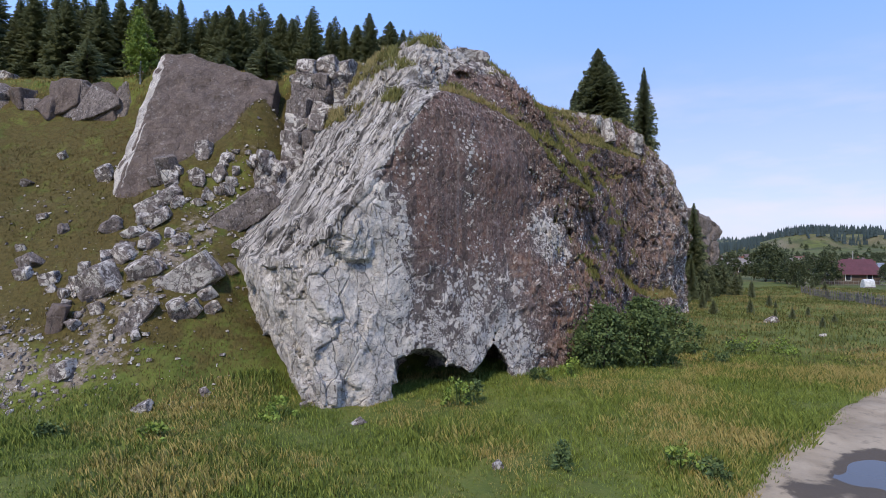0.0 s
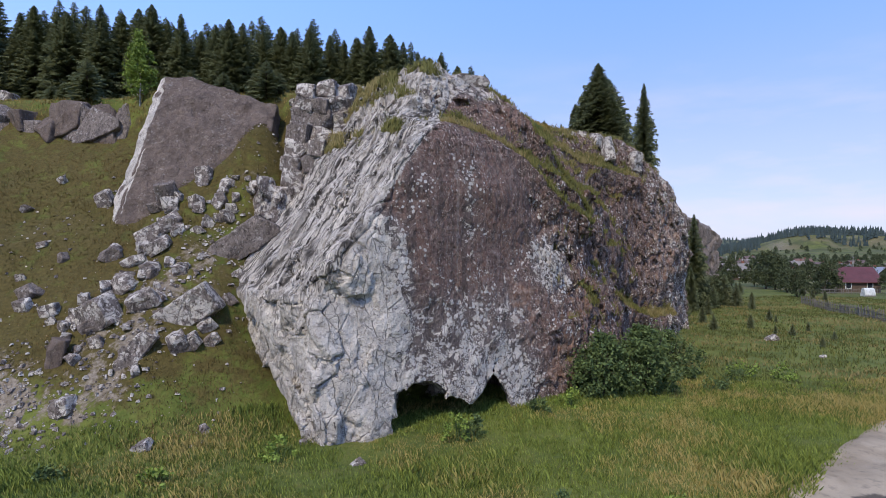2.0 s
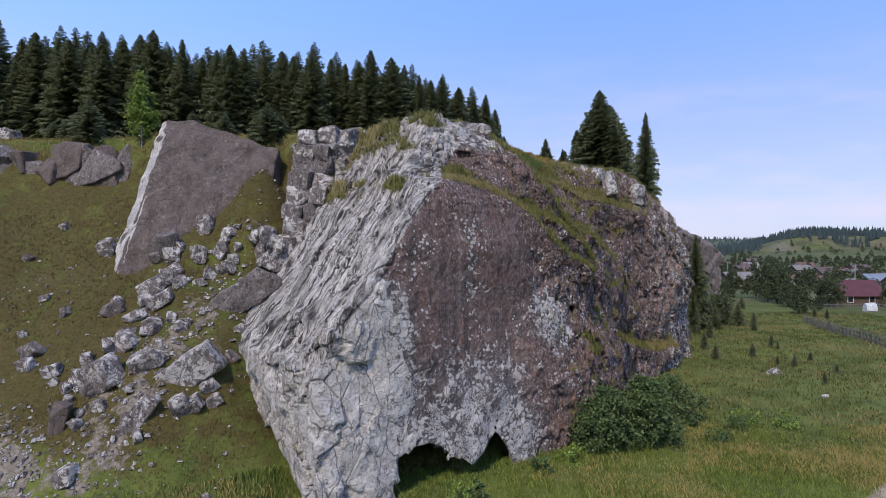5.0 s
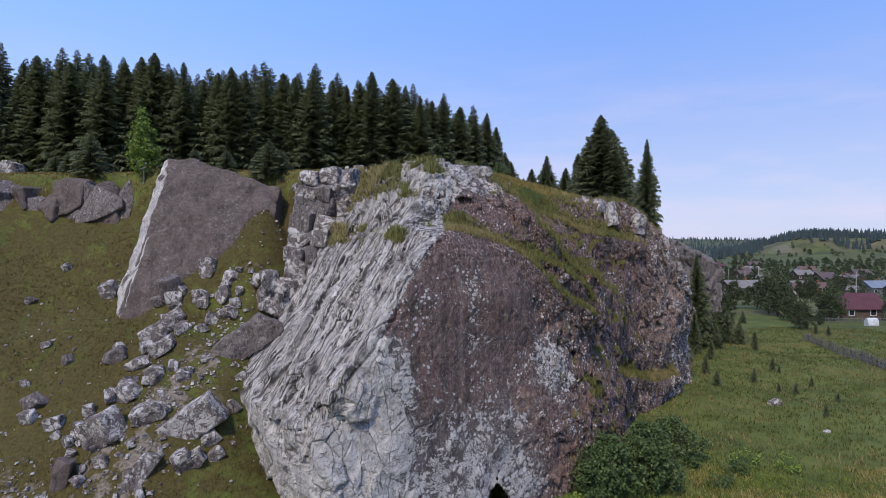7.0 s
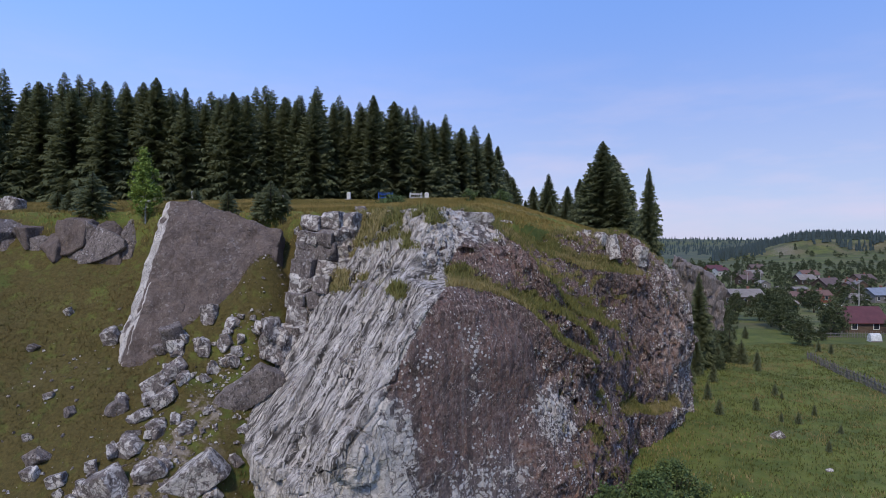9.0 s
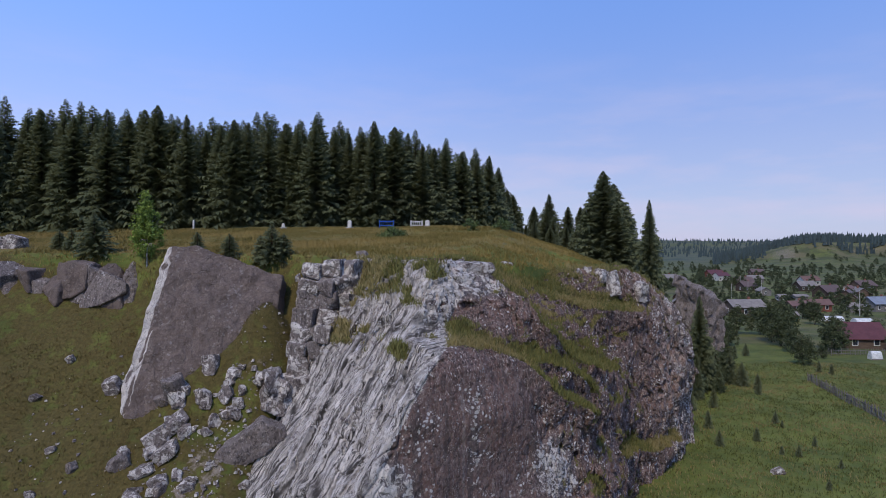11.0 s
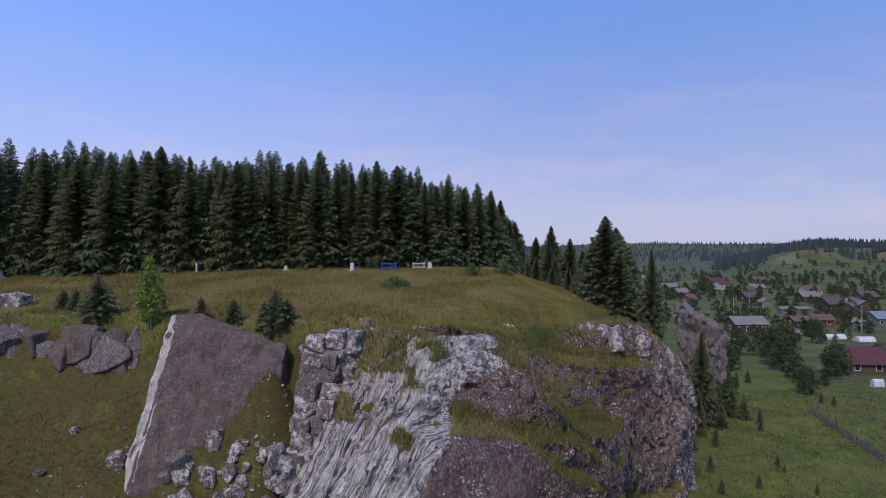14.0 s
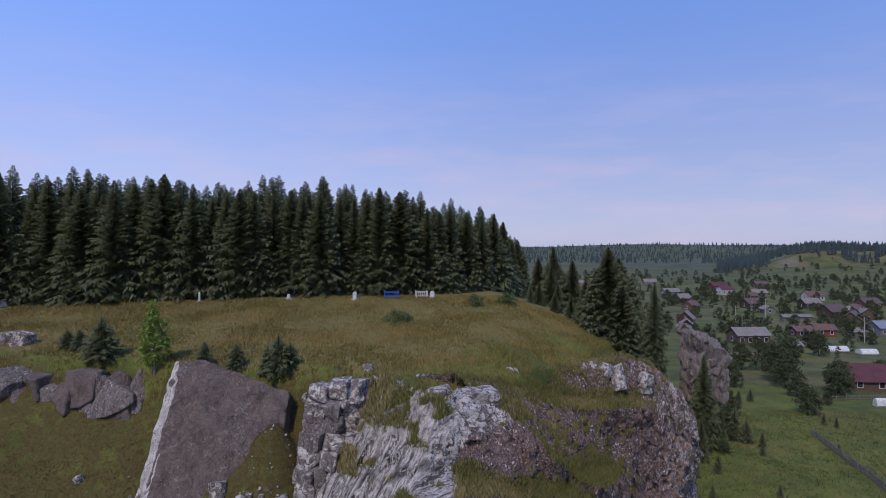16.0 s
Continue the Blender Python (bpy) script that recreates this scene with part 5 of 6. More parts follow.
def leafy(name, label, at, height, radius, seed, clumps, leaves, mat, bark, low=0.15, leaf=0.1, category="tree", stems=1, group=""):
    rng = np.random.default_rng(seed)
    root = tagged(new(name), label, category, group)
    bm = bmesh.new()
    for k in range(stems):
        a, o = rng.uniform(0, 6.3), (0 if stems == 1 else radius * 0.75)
        top = (o * math.cos(a), o * math.sin(a), height * rng.uniform(0.75, 0.95))
        mid = (top[0] * 0.45, top[1] * 0.45, height * 0.45)
        tube(bm, [(0, 0, -0.3), mid, top], [0.012 * height + 0.02, 0.008 * height + 0.01, 0.01], 6)
        for _ in range(4):
            t, b = rng.uniform(0.3, 0.8), rng.uniform(0, 6.3)
            z = height * t
            tube(bm, [(mid[0], mid[1], z), (mid[0] + radius * 0.6 * math.cos(b), mid[1] + radius * 0.6 * math.sin(b), z + 0.18 * height)], [0.006 * height + 0.006, 0.004], 4)
    part("trunk", bm, bark, root)
    part("crown", leafy_crown(height, radius, seed, clumps, leaves, mat, low, leaf), mat, root)
    x, y = at[:2]
    root.matrix_world = pose(x, y, float(land(x, y)) - 0.1 if len(at) < 3 else at[2])
    return root


def plant(src, x, y, scale, turn, label, group, sink=0.15):
    z = float(land(x, y)) - sink
    ob = copy_thing(src, pose(x, y, z, 0, 0, turn))
    ob.matrix_basis = pose(x, y, z, 0, 0, turn) @ Matrix.Diagonal((scale * random.uniform(0.9, 1.1), scale * random.uniform(0.9, 1.1), scale, 1))
    return tagged(ob, label, "tree", group)


rnd = random.Random(3)
models = [spruce("spruce", 14.0, w, 40 + k, n, 8) for k, (w, n) in enumerate(((3.5, 680), (3.1, 640), (3.9, 720), (2.9, 560), (3.3, 640)))]
behind = [spruce("spruce", 14.0, w, 50 + k, 300, 5) for k, w in enumerate((3.7, 3.3, 4.0))]
young = [spruce("young_spruce", 2.4, 1.0, 60 + k, 220, 5) for k in range(3)]
LBL = "tall dark green spruce at the forest edge"


def edge_y(x):
    """The forest's front."""
    return np.interp(x, (-90, -45, -20, 0, 6, 10, 13), (58, 61, 64.5, 70, 78, 92, 112))


k = 0
for row in range(5):
    x = -88.0 + row * 1.3
    while x < 12.5 - row * 1.0:
        y = float(edge_y(x)) + row * 2.8 + rnd.uniform(-1.2, 1.2)
        o = plant(models[k % 5] if row < 1 else behind[k % 3], x, y, rnd.uniform(0.86, 1.06) * (1.02 if row else 0.95) * (1 - 0.011 * max(0, x + 15)) * (1 + 0.0022 * max(0, -25 - x)), rnd.uniform(0, 360), LBL, "forest spruces")
        o.matrix_basis = o.matrix_basis @ Matrix.Diagonal((1.28, 1.28, 1, 1))
        k += 1
        x += rnd.uniform(1.3, 2.2) + 0.2 * row
# trees on the plateau's right brow
BROW = ((15.7, 58.4, 9.6), (17.2, 60.0, 8.7), (14.9, 85, 9.2), (13.0, 87, 7.0), (17.5, 84, 8.0), (11.5, 102, 8.5), (19.5, 63, 7.0),
        (14.0, 61, 5.2), (21.3, 57, 5.6), (12.6, 69, 3.6), (10.8, 72, 3.2), (9.6, 71, 2.2), (16.6, 66, 5.8), (22.6, 60, 4.8), (24.0, 63, 4.2), (13.4, 78, 6.2), (14.7, 59.2, 6.6), (16.7, 57.0, 7.2), (18.3, 58.6, 6.4), (20.4, 60, 5.6), (12.9, 63, 3.0), (11.7, 66, 2.4))
for x, y, hh in BROW:
    o = plant(models[int(x * 10) % 5], x, y, hh / 14, x * 77, "dark spruce standing on the brow of the plateau", "brow spruces")
    o.matrix_basis = o.matrix_basis @ Matrix.Diagonal((1.5, 1.5, 1, 1))
edge_tree = copy_thing(models[3], pose(18.8, 54.0, 14.4))
edge_tree.matrix_basis = pose(18.8, 54.0, 14.4, 0, 0, 40) @ Matrix.Diagonal((0.62, 0.62, 0.65, 1))
tagged(edge_tree, "thin spruce on the very edge of the cliff", "tree", "brow spruces")
# young spruces: brow above the slab, then the meadow below the cliff
for i, (x, y, hh) in enumerate(((-17.1, 39.2, 1.8), (-14.9, 39.2, 1.7), (-11.9, 38.9, 2.7), (-12.7, 39.0, 1.8), (-11.2, 39.3, 1.6), (-25.4, 41.2, 3.1), (-28.2, 43.0, 1.7), (-29.4, 43.4, 1.6))):
    o = plant(young[i % 3], x, y, hh / 2.4, 60 * i, "small bushy spruce growing on the brow above the rocks", "brow saplings", 0.05)
    o.matrix_basis = o.matrix_basis @ Matrix.Diagonal((1.6, 1.6, 1, 1))
for i, (x, y, hh) in enumerate(((39.2, 80.4, 4.8), (38.0, 82.1, 4.5), (40.3, 79.3, 3.6), (36.6, 84.9, 3.8), (41.3, 77.1, 2.4), (39.7, 74.0, 1.5), (31.2, 67.9, 2.4), (29.9, 56.0, 1.5), (34.7, 61.3, 1.4), (34.6, 59.9, 0.9),
                                (30.3, 52.5, 1.0), (31.6, 52.1, 1.2), (35.0, 55.2, 1.1), (29.2, 44.3, 1.0), (33.5, 49.3, 0.9), (55.7, 86.9, 1.9), (56.8, 85.7, 1.7), (50.5, 78.2, 1.2), (50.4, 75.6, 1.3),
                                (33.8, 80.4, 5.5), (28.0, 66.8, 2.6), (27.0, 60.0, 2.0), (35.6, 76.0, 3.2), (25.6, 54.5, 1.6))):
    plant(young[i % 3], x, y, hh / 2.4, 60 * i, "young bushy spruce in the meadow below the cliff", "meadow saplings", 0.05)
# spruces in front of the pinnacle
for x, y, hh in ((33.5, 77.0, 13.0), (36.5, 86.0, 8.5), (31.0, 72.0, 6.0)):
    plant(models[3], x, y, hh / 14, x * 50, "spruce standing beside the limestone pinnacle", "pinnacle spruces")
for i, m in enumerate(models + behind):
    x, y = -70 + 7.0 * i, 84.0
    m.matrix_basis = pose(x, y, float(land(x, y)) - 0.1)
    tagged(m, LBL, "tree", "forest spruces")
for i, m in enumerate(young):
    x, y = 46 + 3.0 * i, 97.0 + 2 * i
    m.matrix_basis = pose(x, y, float(land(x, y)) - 0.05)
    tagged(m, "young bushy spruce in the meadow below the cliff", "tree", "meadow saplings")

# birch above the slab, willow shrubs at the foot of the cliff
leafy("birch", "slender young birch with light green leaves beside the slab", (-20.7, 39.5), 4.5, 1.0, 81, 170, 46, LEAVES, BIRCH_BARK, 0.12, 0.075)
leafy("willow_bush", "dense green willow bush at the cliff's foot", (8.4, 30.3), 3.1, 1.7, 82, 150, 60, WILLOW, BARK, 0.05, 0.085, "bush", 6)
leafy("willow_bush", "dense green willow bush at the cliff's foot", (10.9, 31.6), 3.6, 1.9, 83, 170, 60, WILLOW, BARK, 0.05, 0.085, "bush", 6)
leafy("willow_bush", "low dark green bush behind the willows", (14.0, 35.6), 2.6, 2.0, 84, 120, 60, WILLOW, BARK, 0.05, 0.085, "bush", 5)
leafy("willow_bush", "low green bush on the plateau", (-5.0, 52.0), 0.9, 1.4, 85, 40, 50, WILLOW, BARK, 0.05, 0.07, "bush", 4)
leafy("willow_bush", "low green bush on the plateau", (2.2, 58.0), 1.2, 1.0, 86, 30, 50, WILLOW, BARK, 0.05, 0.07, "bush", 4)
leafy("willow_bush", "low green bush on the plateau", (5.6, 60.0), 1.2, 1.3, 87, 36, 50, WILLOW, BARK, 0.05, 0.07, "bush", 4)

# ---- grass ----
def blades(name, x, y, z, height, width, mat, label, seed, per=5, spreadr=0.16):
    """Tufts of bent blades at the given places, as one mesh."""
    rng = np.random.default_rng(seed)
    n = len(x)
    x, y, z, height = (np.repeat(v, per) for v in (x, y, z, height))
    m = n * per
    a, r = rng.uniform(0, 6.283, m), spreadr * np.sqrt(rng.random(m))
    bx, by = x + r * np.cos(a), y + r * np.sin(a)
    f = rng.uniform(0, 6.283, m)
    hh = height * rng.uniform(0.55, 1.25, m)
    lean = hh * rng.uniform(0.10, 0.65, m)
    w = width * rng.uniform(0.6, 1.4, m)
    cx, sx = np.cos(f), np.sin(f)
    root = z - 0.04
    P = np.zeros((m, 4, 3), np.float32)
    P[:, 0] = np.stack([bx - w * sx, by + w * cx, root], 1)
    P[:, 1] = np.stack([bx + w * sx, by - w * cx, root], 1)
    P[:, 2] = np.stack([bx + 0.35 * lean * cx + 0.7 * w * sx, by + 0.35 * lean * sx - 0.7 * w * cx, root + 0.62 * hh], 1)
    P[:, 3] = np.stack([bx + lean * cx, by + lean * sx, root + hh], 1)
    i = np.arange(m) * 4
    T = np.concatenate([np.stack([i, i + 1, i + 2], 1), np.stack([i, i + 2, i + 3], 1)])
    return tagged(new(name, raw_mesh(name, P.reshape(-1, 3), T, mat)), label, "grass", kind="stuff")


def scatter(n, x0, x1, y0, y1, seed, keep=None):
    rng = np.random.default_rng(seed)
    x, y = rng.uniform(x0, x1, n), rng.uniform(y0, y1, n)
    ok = road_offset(x, y) > 1.75 + 0.35 * vnoise(x * 0.8, y * 0.8, x * 0)
    if keep is not None:
        ok &= keep(x, y)
    return x[ok], y[ok]


x, y = scatter(60000, -22, 34, 12.5, 34, 1, lambda x, y: (foot_distance(x, y) < 1.5) & (np.abs(x) < 0.85 * y + 1.5))
dens = 0.22 + 0.13 * vnoise(x * 0.25, y * 0.25, x * 0) + 0.08 * vnoise(x * 0.9, y * 0.9, x * 0)
blades("meadow_grass", x, y, land(x, y), dens * 1.15, 0.014, BLADES, "tall green and straw-coloured meadow grass", 11)
x, y = scatter(26000, 8, 70, 30, 95, 2, lambda x, y: (foot_distance(x, y) < 0.5) & (np.abs(x) < 0.85 * y + 1.5))
blades("meadow_grass", x, y, land(x, y), 0.25 + 0 * x, 0.035, BLADES_FIELD, "green meadow grass beside the cliff", 12, 4, 0.3)
x, y = scatter(42000, -36, -3, 21.5, 44, 3, lambda x, y: (foot_distance(x, y) > 0.5) & (y < np.interp(x, BROW_X, BROW_Y)) & (scree_at(x, y) < 0.45))
blades("slope_grass", x, y, land(x, y), 0.10 + 0.05 * vnoise(x * 0.5, y * 0.5, x * 0), 0.014, BLADES_SLOPE, "short grass on the stony slope", 13, 4)
x, y = scatter(60000, -45, 22, 35, 66, 4, lambda x, y: (y > np.interp(x, BROW_X, BROW_Y) - 0.5) & (foot_distance(x, y) > 0.9))
blades("plateau_grass", x, y, land(x, y), 0.20 + 0.10 * vnoise(x * 0.3, y * 0.3, x * 0), 0.022, BLADES_DRY, "dry yellow-green grass on the plateau", 14, 4, 0.25)
pick = np.flatnonzero((GREAT_TURF > 0.5))
pick = np.random.default_rng(5).choice(pick, min(17000, len(pick)), replace=False)
p = GREAT_V[pick]
blades("ledge_grass", p[:, 0], p[:, 1], p[:, 2], 0.32 + 0 * p[:, 0], 0.016, BLADES_LEDGE, "yellow-green grass on the rock ledges", 15, 6, 0.22)


# ---- the village ----
def box(bm, x0, x1, y0, y1, z0, z1):
    v = [bm.verts.new((x, y, z)) for x, y, z in ((x0, y0, z0), (x1, y0, z0), (x1, y1, z0), (x0, y1, z0), (x0, y0, z1), (x1, y0, z1), (x1, y1, z1), (x0, y1, z1))]
    for f in ((0, 3, 2, 1), (4, 5, 6, 7), (0, 1, 5, 4), (1, 2, 6, 5), (2, 3, 7, 6), (3, 0, 4, 7)):
        bm.faces.new([v[i] for i in f])
    return bm


def house(label, x, y, w, d, wall_h, roof_h, wall, roof, turn=0.0, windows=3, chimney=True, group="village houses"):
    """A gabled house; its ridge runs along its length w."""
    w, d, roof_h = 0.80 * w, 0.80 * d, 0.80 * roof_h
    root = tagged(new("house"), label, "house", group)
    z = float(land(x, y)) - 0.1
    root.matrix_world = pose(x, y, z, 0, 0, turn)
    bm = box(bmesh.new(), -w / 2, w / 2, -d / 2, d / 2, -0.6, wall_h)
    for sx in (-1, 1):
        t = [bm.verts.new(p) for p in ((sx * w / 2, -d / 2, wall_h), (sx * w / 2, d / 2, wall_h), (sx * w / 2, 0, wall_h + roof_h))]
        bm.faces.new(t)
        t2 = [bm.verts.new((v.co.x - sx * 0.12, v.co.y, v.co.z)) for v in t]
        bm.faces.new(t2)
    body = part("wall", bm, WALLS[wall], root)
    e, th = 0.45, 0.14
    bm = bmesh.new()
    k = (d / 2 + e) / (d / 2)
    for sy in (-1, 1):
        low, up = (sy * d / 2 * k, wall_h - roof_h * (k - 1)), (0.0, wall_h + roof_h)
        pts = [(low[0], low[1]), (up[0], up[1]), (up[0], up[1] + th), (low[0], low[1] + th)]
        a = [bm.verts.new((-w / 2 - e, p, q)) for p, q in pts]
        b = [bm.verts.new((w / 2 + e, p, q)) for p, q in pts]
        for i in range(4):
            bm.faces.new((a[i], a[(i + 1) % 4], b[(i + 1) % 4], b[i]))
        bm.faces.new(a)
        bm.faces.new(b)
    bmesh.ops.recalc_face_normals(bm, faces=bm.faces)
    part("roof", bm, ROOFS[roof], root)
    for i in range(windows):
        cx = -w / 2 + w * (i + 0.5) / windows
        win = part("window", box(bmesh.new(), cx - 0.55, cx + 0.55, -d / 2 - 0.07, -d / 2 + 0.02, 0.9, min(wall_h - 0.2, 2.3)), FRAME_WHITE, root)
        part("pane", box(bmesh.new(), cx - 0.42, cx + 0.42, -d / 2 - 0.09, -d / 2, 1.03, min(wall_h - 0.33, 2.17)), PANE, win)
    if windows:
        win = part("window", box(bmesh.new(), -w / 2 - 0.07, -w / 2 + 0.02, -0.5, 0.5, 0.9, min(wall_h - 0.2, 2.3)), FRAME_WHITE, root)
        part("pane", box(bmesh.new(), -w / 2 - 0.09, -w / 2, -0.38, 0.38, 1.03, min(wall_h - 0.33, 2.17)), PANE, win)
    if chimney:
        part("chimney", box(bmesh.new(), w * 0.15, w * 0.15 + 0.6, 0.2, 0.8, wall_h + roof_h * 0.4, wall_h + roof_h + 0.8), BRICK_RED, root)
    return root


house("long log house with a grey slate gable roof", 88.0, 172.0, 12.0, 8.0, 3.0, 2.3, "log", "slate", 4, 4)
house("house with a broad maroon metal roof", 79.6, 113.0, 9.6, 8.0, 2.4, 3.1, "log", "maroon", -6, 2, False)
for x, y, w, d, wh, rh, wa, ro, tn, wi, lb in (
        (78, 192, 7, 7, 2.8, 3.0, "dark", "slate", 70, 2, "small log house with a weathered grey roof"),
        (90, 222, 8, 7, 2.8, 3.2, "dark", "slate", 60, 2, "log house with a steep weathered roof"),
        (141, 372, 13, 9, 3.0, 2.6, "grey", "slate", 10, 3, "grey board house with a pale slate roof"),
        (196, 425, 14, 9, 3.2, 3.0, "red", "maroon", 5, 3, "wooden house with a maroon roof"),
        (182, 385, 10, 9, 3.6, 2.4, "white", "maroon", 8, 3, "whitewashed house with a dark red roof"),
        (155, 300, 10, 8, 2.8, 2.8, "dark", "brown", 15, 3, "dark log house with a brown roof"),
        (176, 345, 12, 8, 2.8, 2.6, "log", "brown", 0, 3, "log house with a brown roof"),
        (196, 370, 11, 8, 2.6, 2.4, "grey", "slate", -5, 2, "grey board house with a slate roof"),
        (141, 244, 5, 4, 2.4, 0.9, "grey", "slate", 0, 1, "small grey shed with a low slate roof"),
        (150, 247, 7, 4, 2.2, 0.8, "grey", "slate", 5, 0, "low grey shed with a slate roof"),
        (117, 194, 8, 6, 2.4, 1.6, "log", "rust", 6, 2, "log barn with a rust-red roof"),
        (126, 197, 8, 6, 2.6, 1.8, "red", "rust", -4, 2, "red board barn with a rust-red roof"),
        (172, 262, 13, 9, 3.0, 3.4, "dark", "brown", 20, 3, "large dark log house with a brown roof"),
        (160, 232, 12, 9, 3.2, 3.4, "log", "brown", 50, 3, "large log house with a weathered brown roof"),
        (178, 250, 10, 8, 3.0, 3.0, "log", "slate", 70, 2, "log house with a grey roof"),
        (137, 196, 6, 5, 2.2, 1.3, "grey", "slate", 0, 1, "grey shed with a slate roof"),
        (154, 207, 11, 8, 3.0, 2.6, "grey", "blue", 8, 3, "grey house with a blue-grey metal roof"),
        (166, 215, 10, 8, 3.0, 2.8, "log", "rust", 12, 3, "log house with a rusty roof"),
        (149, 189, 9, 7, 2.8, 2.6, "log", "brown", 5, 3, "log house with a brown roof"),
        (139, 176, 9, 7, 2.6, 2.2, "grey", "slate", -4, 2, "grey house with a slate roof"),
        (131, 160, 9, 7, 2.6, 2.6, "log", "brown", 12, 2, "log house with a brown roof"),
        (120, 290, 9, 7, 2.6, 2.6, "log", "rust", 40, 2, "log house with a rusty roof"),
        (132, 330, 9, 7, 2.8, 2.6, "dark", "slate", 15, 2, "dark house with a slate roof"),
        (215, 300, 12, 9, 3.0, 3.0, "log", "brown", 10, 3, "log house with a brown roof"),
        (200, 255, 12, 8, 3.0, 2.8, "white", "slate", 5, 3, "white house with a slate roof"),
        (215, 345, 12, 9, 3.0, 3.0, "white", "rust", 0, 3, "white house with a rusty roof"),
        (120, 430, 12, 8, 3.0, 2.6, "grey", "slate", 0, 3, "grey board house with a slate roof"),
        (140, 470, 12, 8, 3.0, 2.6, "white", "maroon", 10, 3, "whitewashed house with a dark red roof"),
        (165, 480, 12, 8, 3.0, 2.6, "grey", "slate", -10, 3, "grey board house with a slate roof"),
        (100, 455, 12, 8, 3.0, 2.6, "white", "slate", 0, 3, "pale house with a slate roof"),
        (240, 450, 12, 8, 3.0, 2.6, "log", "brown", 0, 3, "log house with a brown roof"),
        (92, 420, 12, 8, 3.0, 2.6, "white", "rust", 20, 3, "whitewashed house with a rusty roof"),
        (76, 395, 10, 8, 3.0, 2.6, "log", "slate", 0, 3, "log house with a slate roof"),
        (108, 350, 11, 8, 3.0, 2.6, "log", "rust", 15, 3, "log house with a rusty roof"),
        (185, 300, 11, 8, 3.0, 2.8, "dark", "slate", 5, 3, "dark log house with a slate roof"),
        (190, 275, 9, 7, 2.6, 2.4, "white", "rust", 35, 2, "small white house with a rusty roof"),
        (150, 275, 8, 6, 2.4, 1.8, "grey", "slate", 80, 1, "grey barn with a slate roof"),
        (168, 190, 10, 7, 2.8, 2.6, "log", "slate", 20, 3, "log house with a grey roof"),
        (92, 156, 4, 3, 2.0, 0.9, "teal", "slate", 0, 0, "small garden shed painted teal")):
    house(lb, x, y, w, d, wh, rh, wa, ro, tn, wi, wi > 1)


def greenhouse(x, y, w, d, turn):
    root = tagged(new("greenhouse"), "long low white film greenhouse in a garden", "greenhouse", "greenhouses")
    root.matrix_world = pose(x, y, float(land(x, y)) - 0.05, 0, 0, turn)
    bm = bmesh.new()
    ring = [(-d / 2 * math.cos(a), 1.5 * math.sin(a)) for a in np.linspace(0, math.pi, 9)]
    ends = []
    for sx in (-1, 1):
        ends.append([bm.verts.new((sx * w / 2, p, q)) for p, q in ring])
    for i in range(8):
        bm.faces.new((ends[0][i], ends[0][i + 1], ends[1][i + 1], ends[1][i]))
    for e in ends:
        bm.faces.new(e)
    part("cover", bm, FRAME_WHITE, root)
    part("base_board", box(bmesh.new(), -w / 2 - 0.05, w / 2 + 0.05, -d / 2 - 0.06, -d / 2, 0, 0.25), FENCE_WOOD, root)


greenhouse(106, 160, 5.5, 3, 3)
greenhouse(113, 158, 4.5, 3, 0)
greenhouse(73, 99, 1.8, 1.2, 0)


def pole(x, y, hh):
    root = tagged(new("utility_pole"), "pale utility pole with a crossarm", "pole", "utility poles")
    root.matrix_world = pose(x, y, float(land(x, y)))
    part("shaft", tube(bmesh.new(), [(0, 0, -0.3), (0, 0, hh)], [0.14, 0.09], 8), POLE, root)
    part("crossarm", box(bmesh.new(), -0.7, 0.7, -0.05, 0.05, hh - 0.6, hh - 0.48), FENCE_WOOD, root)


for x, y in ((136, 262), (142, 262), (152, 300), (205, 262), (108, 220), (128, 180)):
    pole(x, y, 8.0)


def fence(pts, label, step=0.28, tall=1.2):
    """A fence of uneven stakes on two rails."""
    rng = random.Random(4)
    root = tagged(new("fence"), label, "fence")
    for (ax, ay), (bx, by) in zip(pts[:-1], pts[1:]):
        length = math.hypot(bx - ax, by - ay)
        n = int(length / step)
        bm = bmesh.new()
        for zz in (0.35, 0.85):
            a, b = (ax, ay, float(land(ax, ay)) + zz), (bx, by, float(land(bx, by)) + zz)
            ring = []
            for p in (a, b):
                ring.append([bm.verts.new((p[0] + u, p[1], p[2] + v)) for u, v in ((-0.03, -0.04), (0.03, -0.04), (0.03, 0.04), (-0.03, 0.04))])
            for i in range(4):
                bm.faces.new((ring[0][i], ring[0][(i + 1) % 4], ring[1][(i + 1) % 4], ring[1][i]))
        part("rail", bm, FENCE_WOOD, root)
        for i in range(n):
            t = i / n
            x, y = ax + (bx - ax) * t, ay + (by - ay) * t
            st = stakes[rng.randrange(4)]
            o = new("stake", st)
            o.parent = root
            o.matrix_local = pose(x, y, float(land(x, y)), rng.uniform(-5, 5), rng.uniform(-6, 6), rng.uniform(0, 90))
    return root


stakes = []
for hh in (1.0, 1.15, 1.3, 1.2):
    bm = box(bmesh.new(), -0.06, 0.06, -0.02, 0.02, -0.3, hh)
    me = bpy.data.meshes.new("stake")
    bm.to_mesh(me)
    bm.free()
    me.materials.append(FENCE_WOOD)
    stakes.append(me)
fence(((51, 82), (49.5, 74), (47.6, 66), (45.5, 58), (43.5, 51)), "old grey stake fence across the meadow")
fence(((60, 100), (72, 103), (84, 104)), "grey board fence beside the gardens", 0.5)

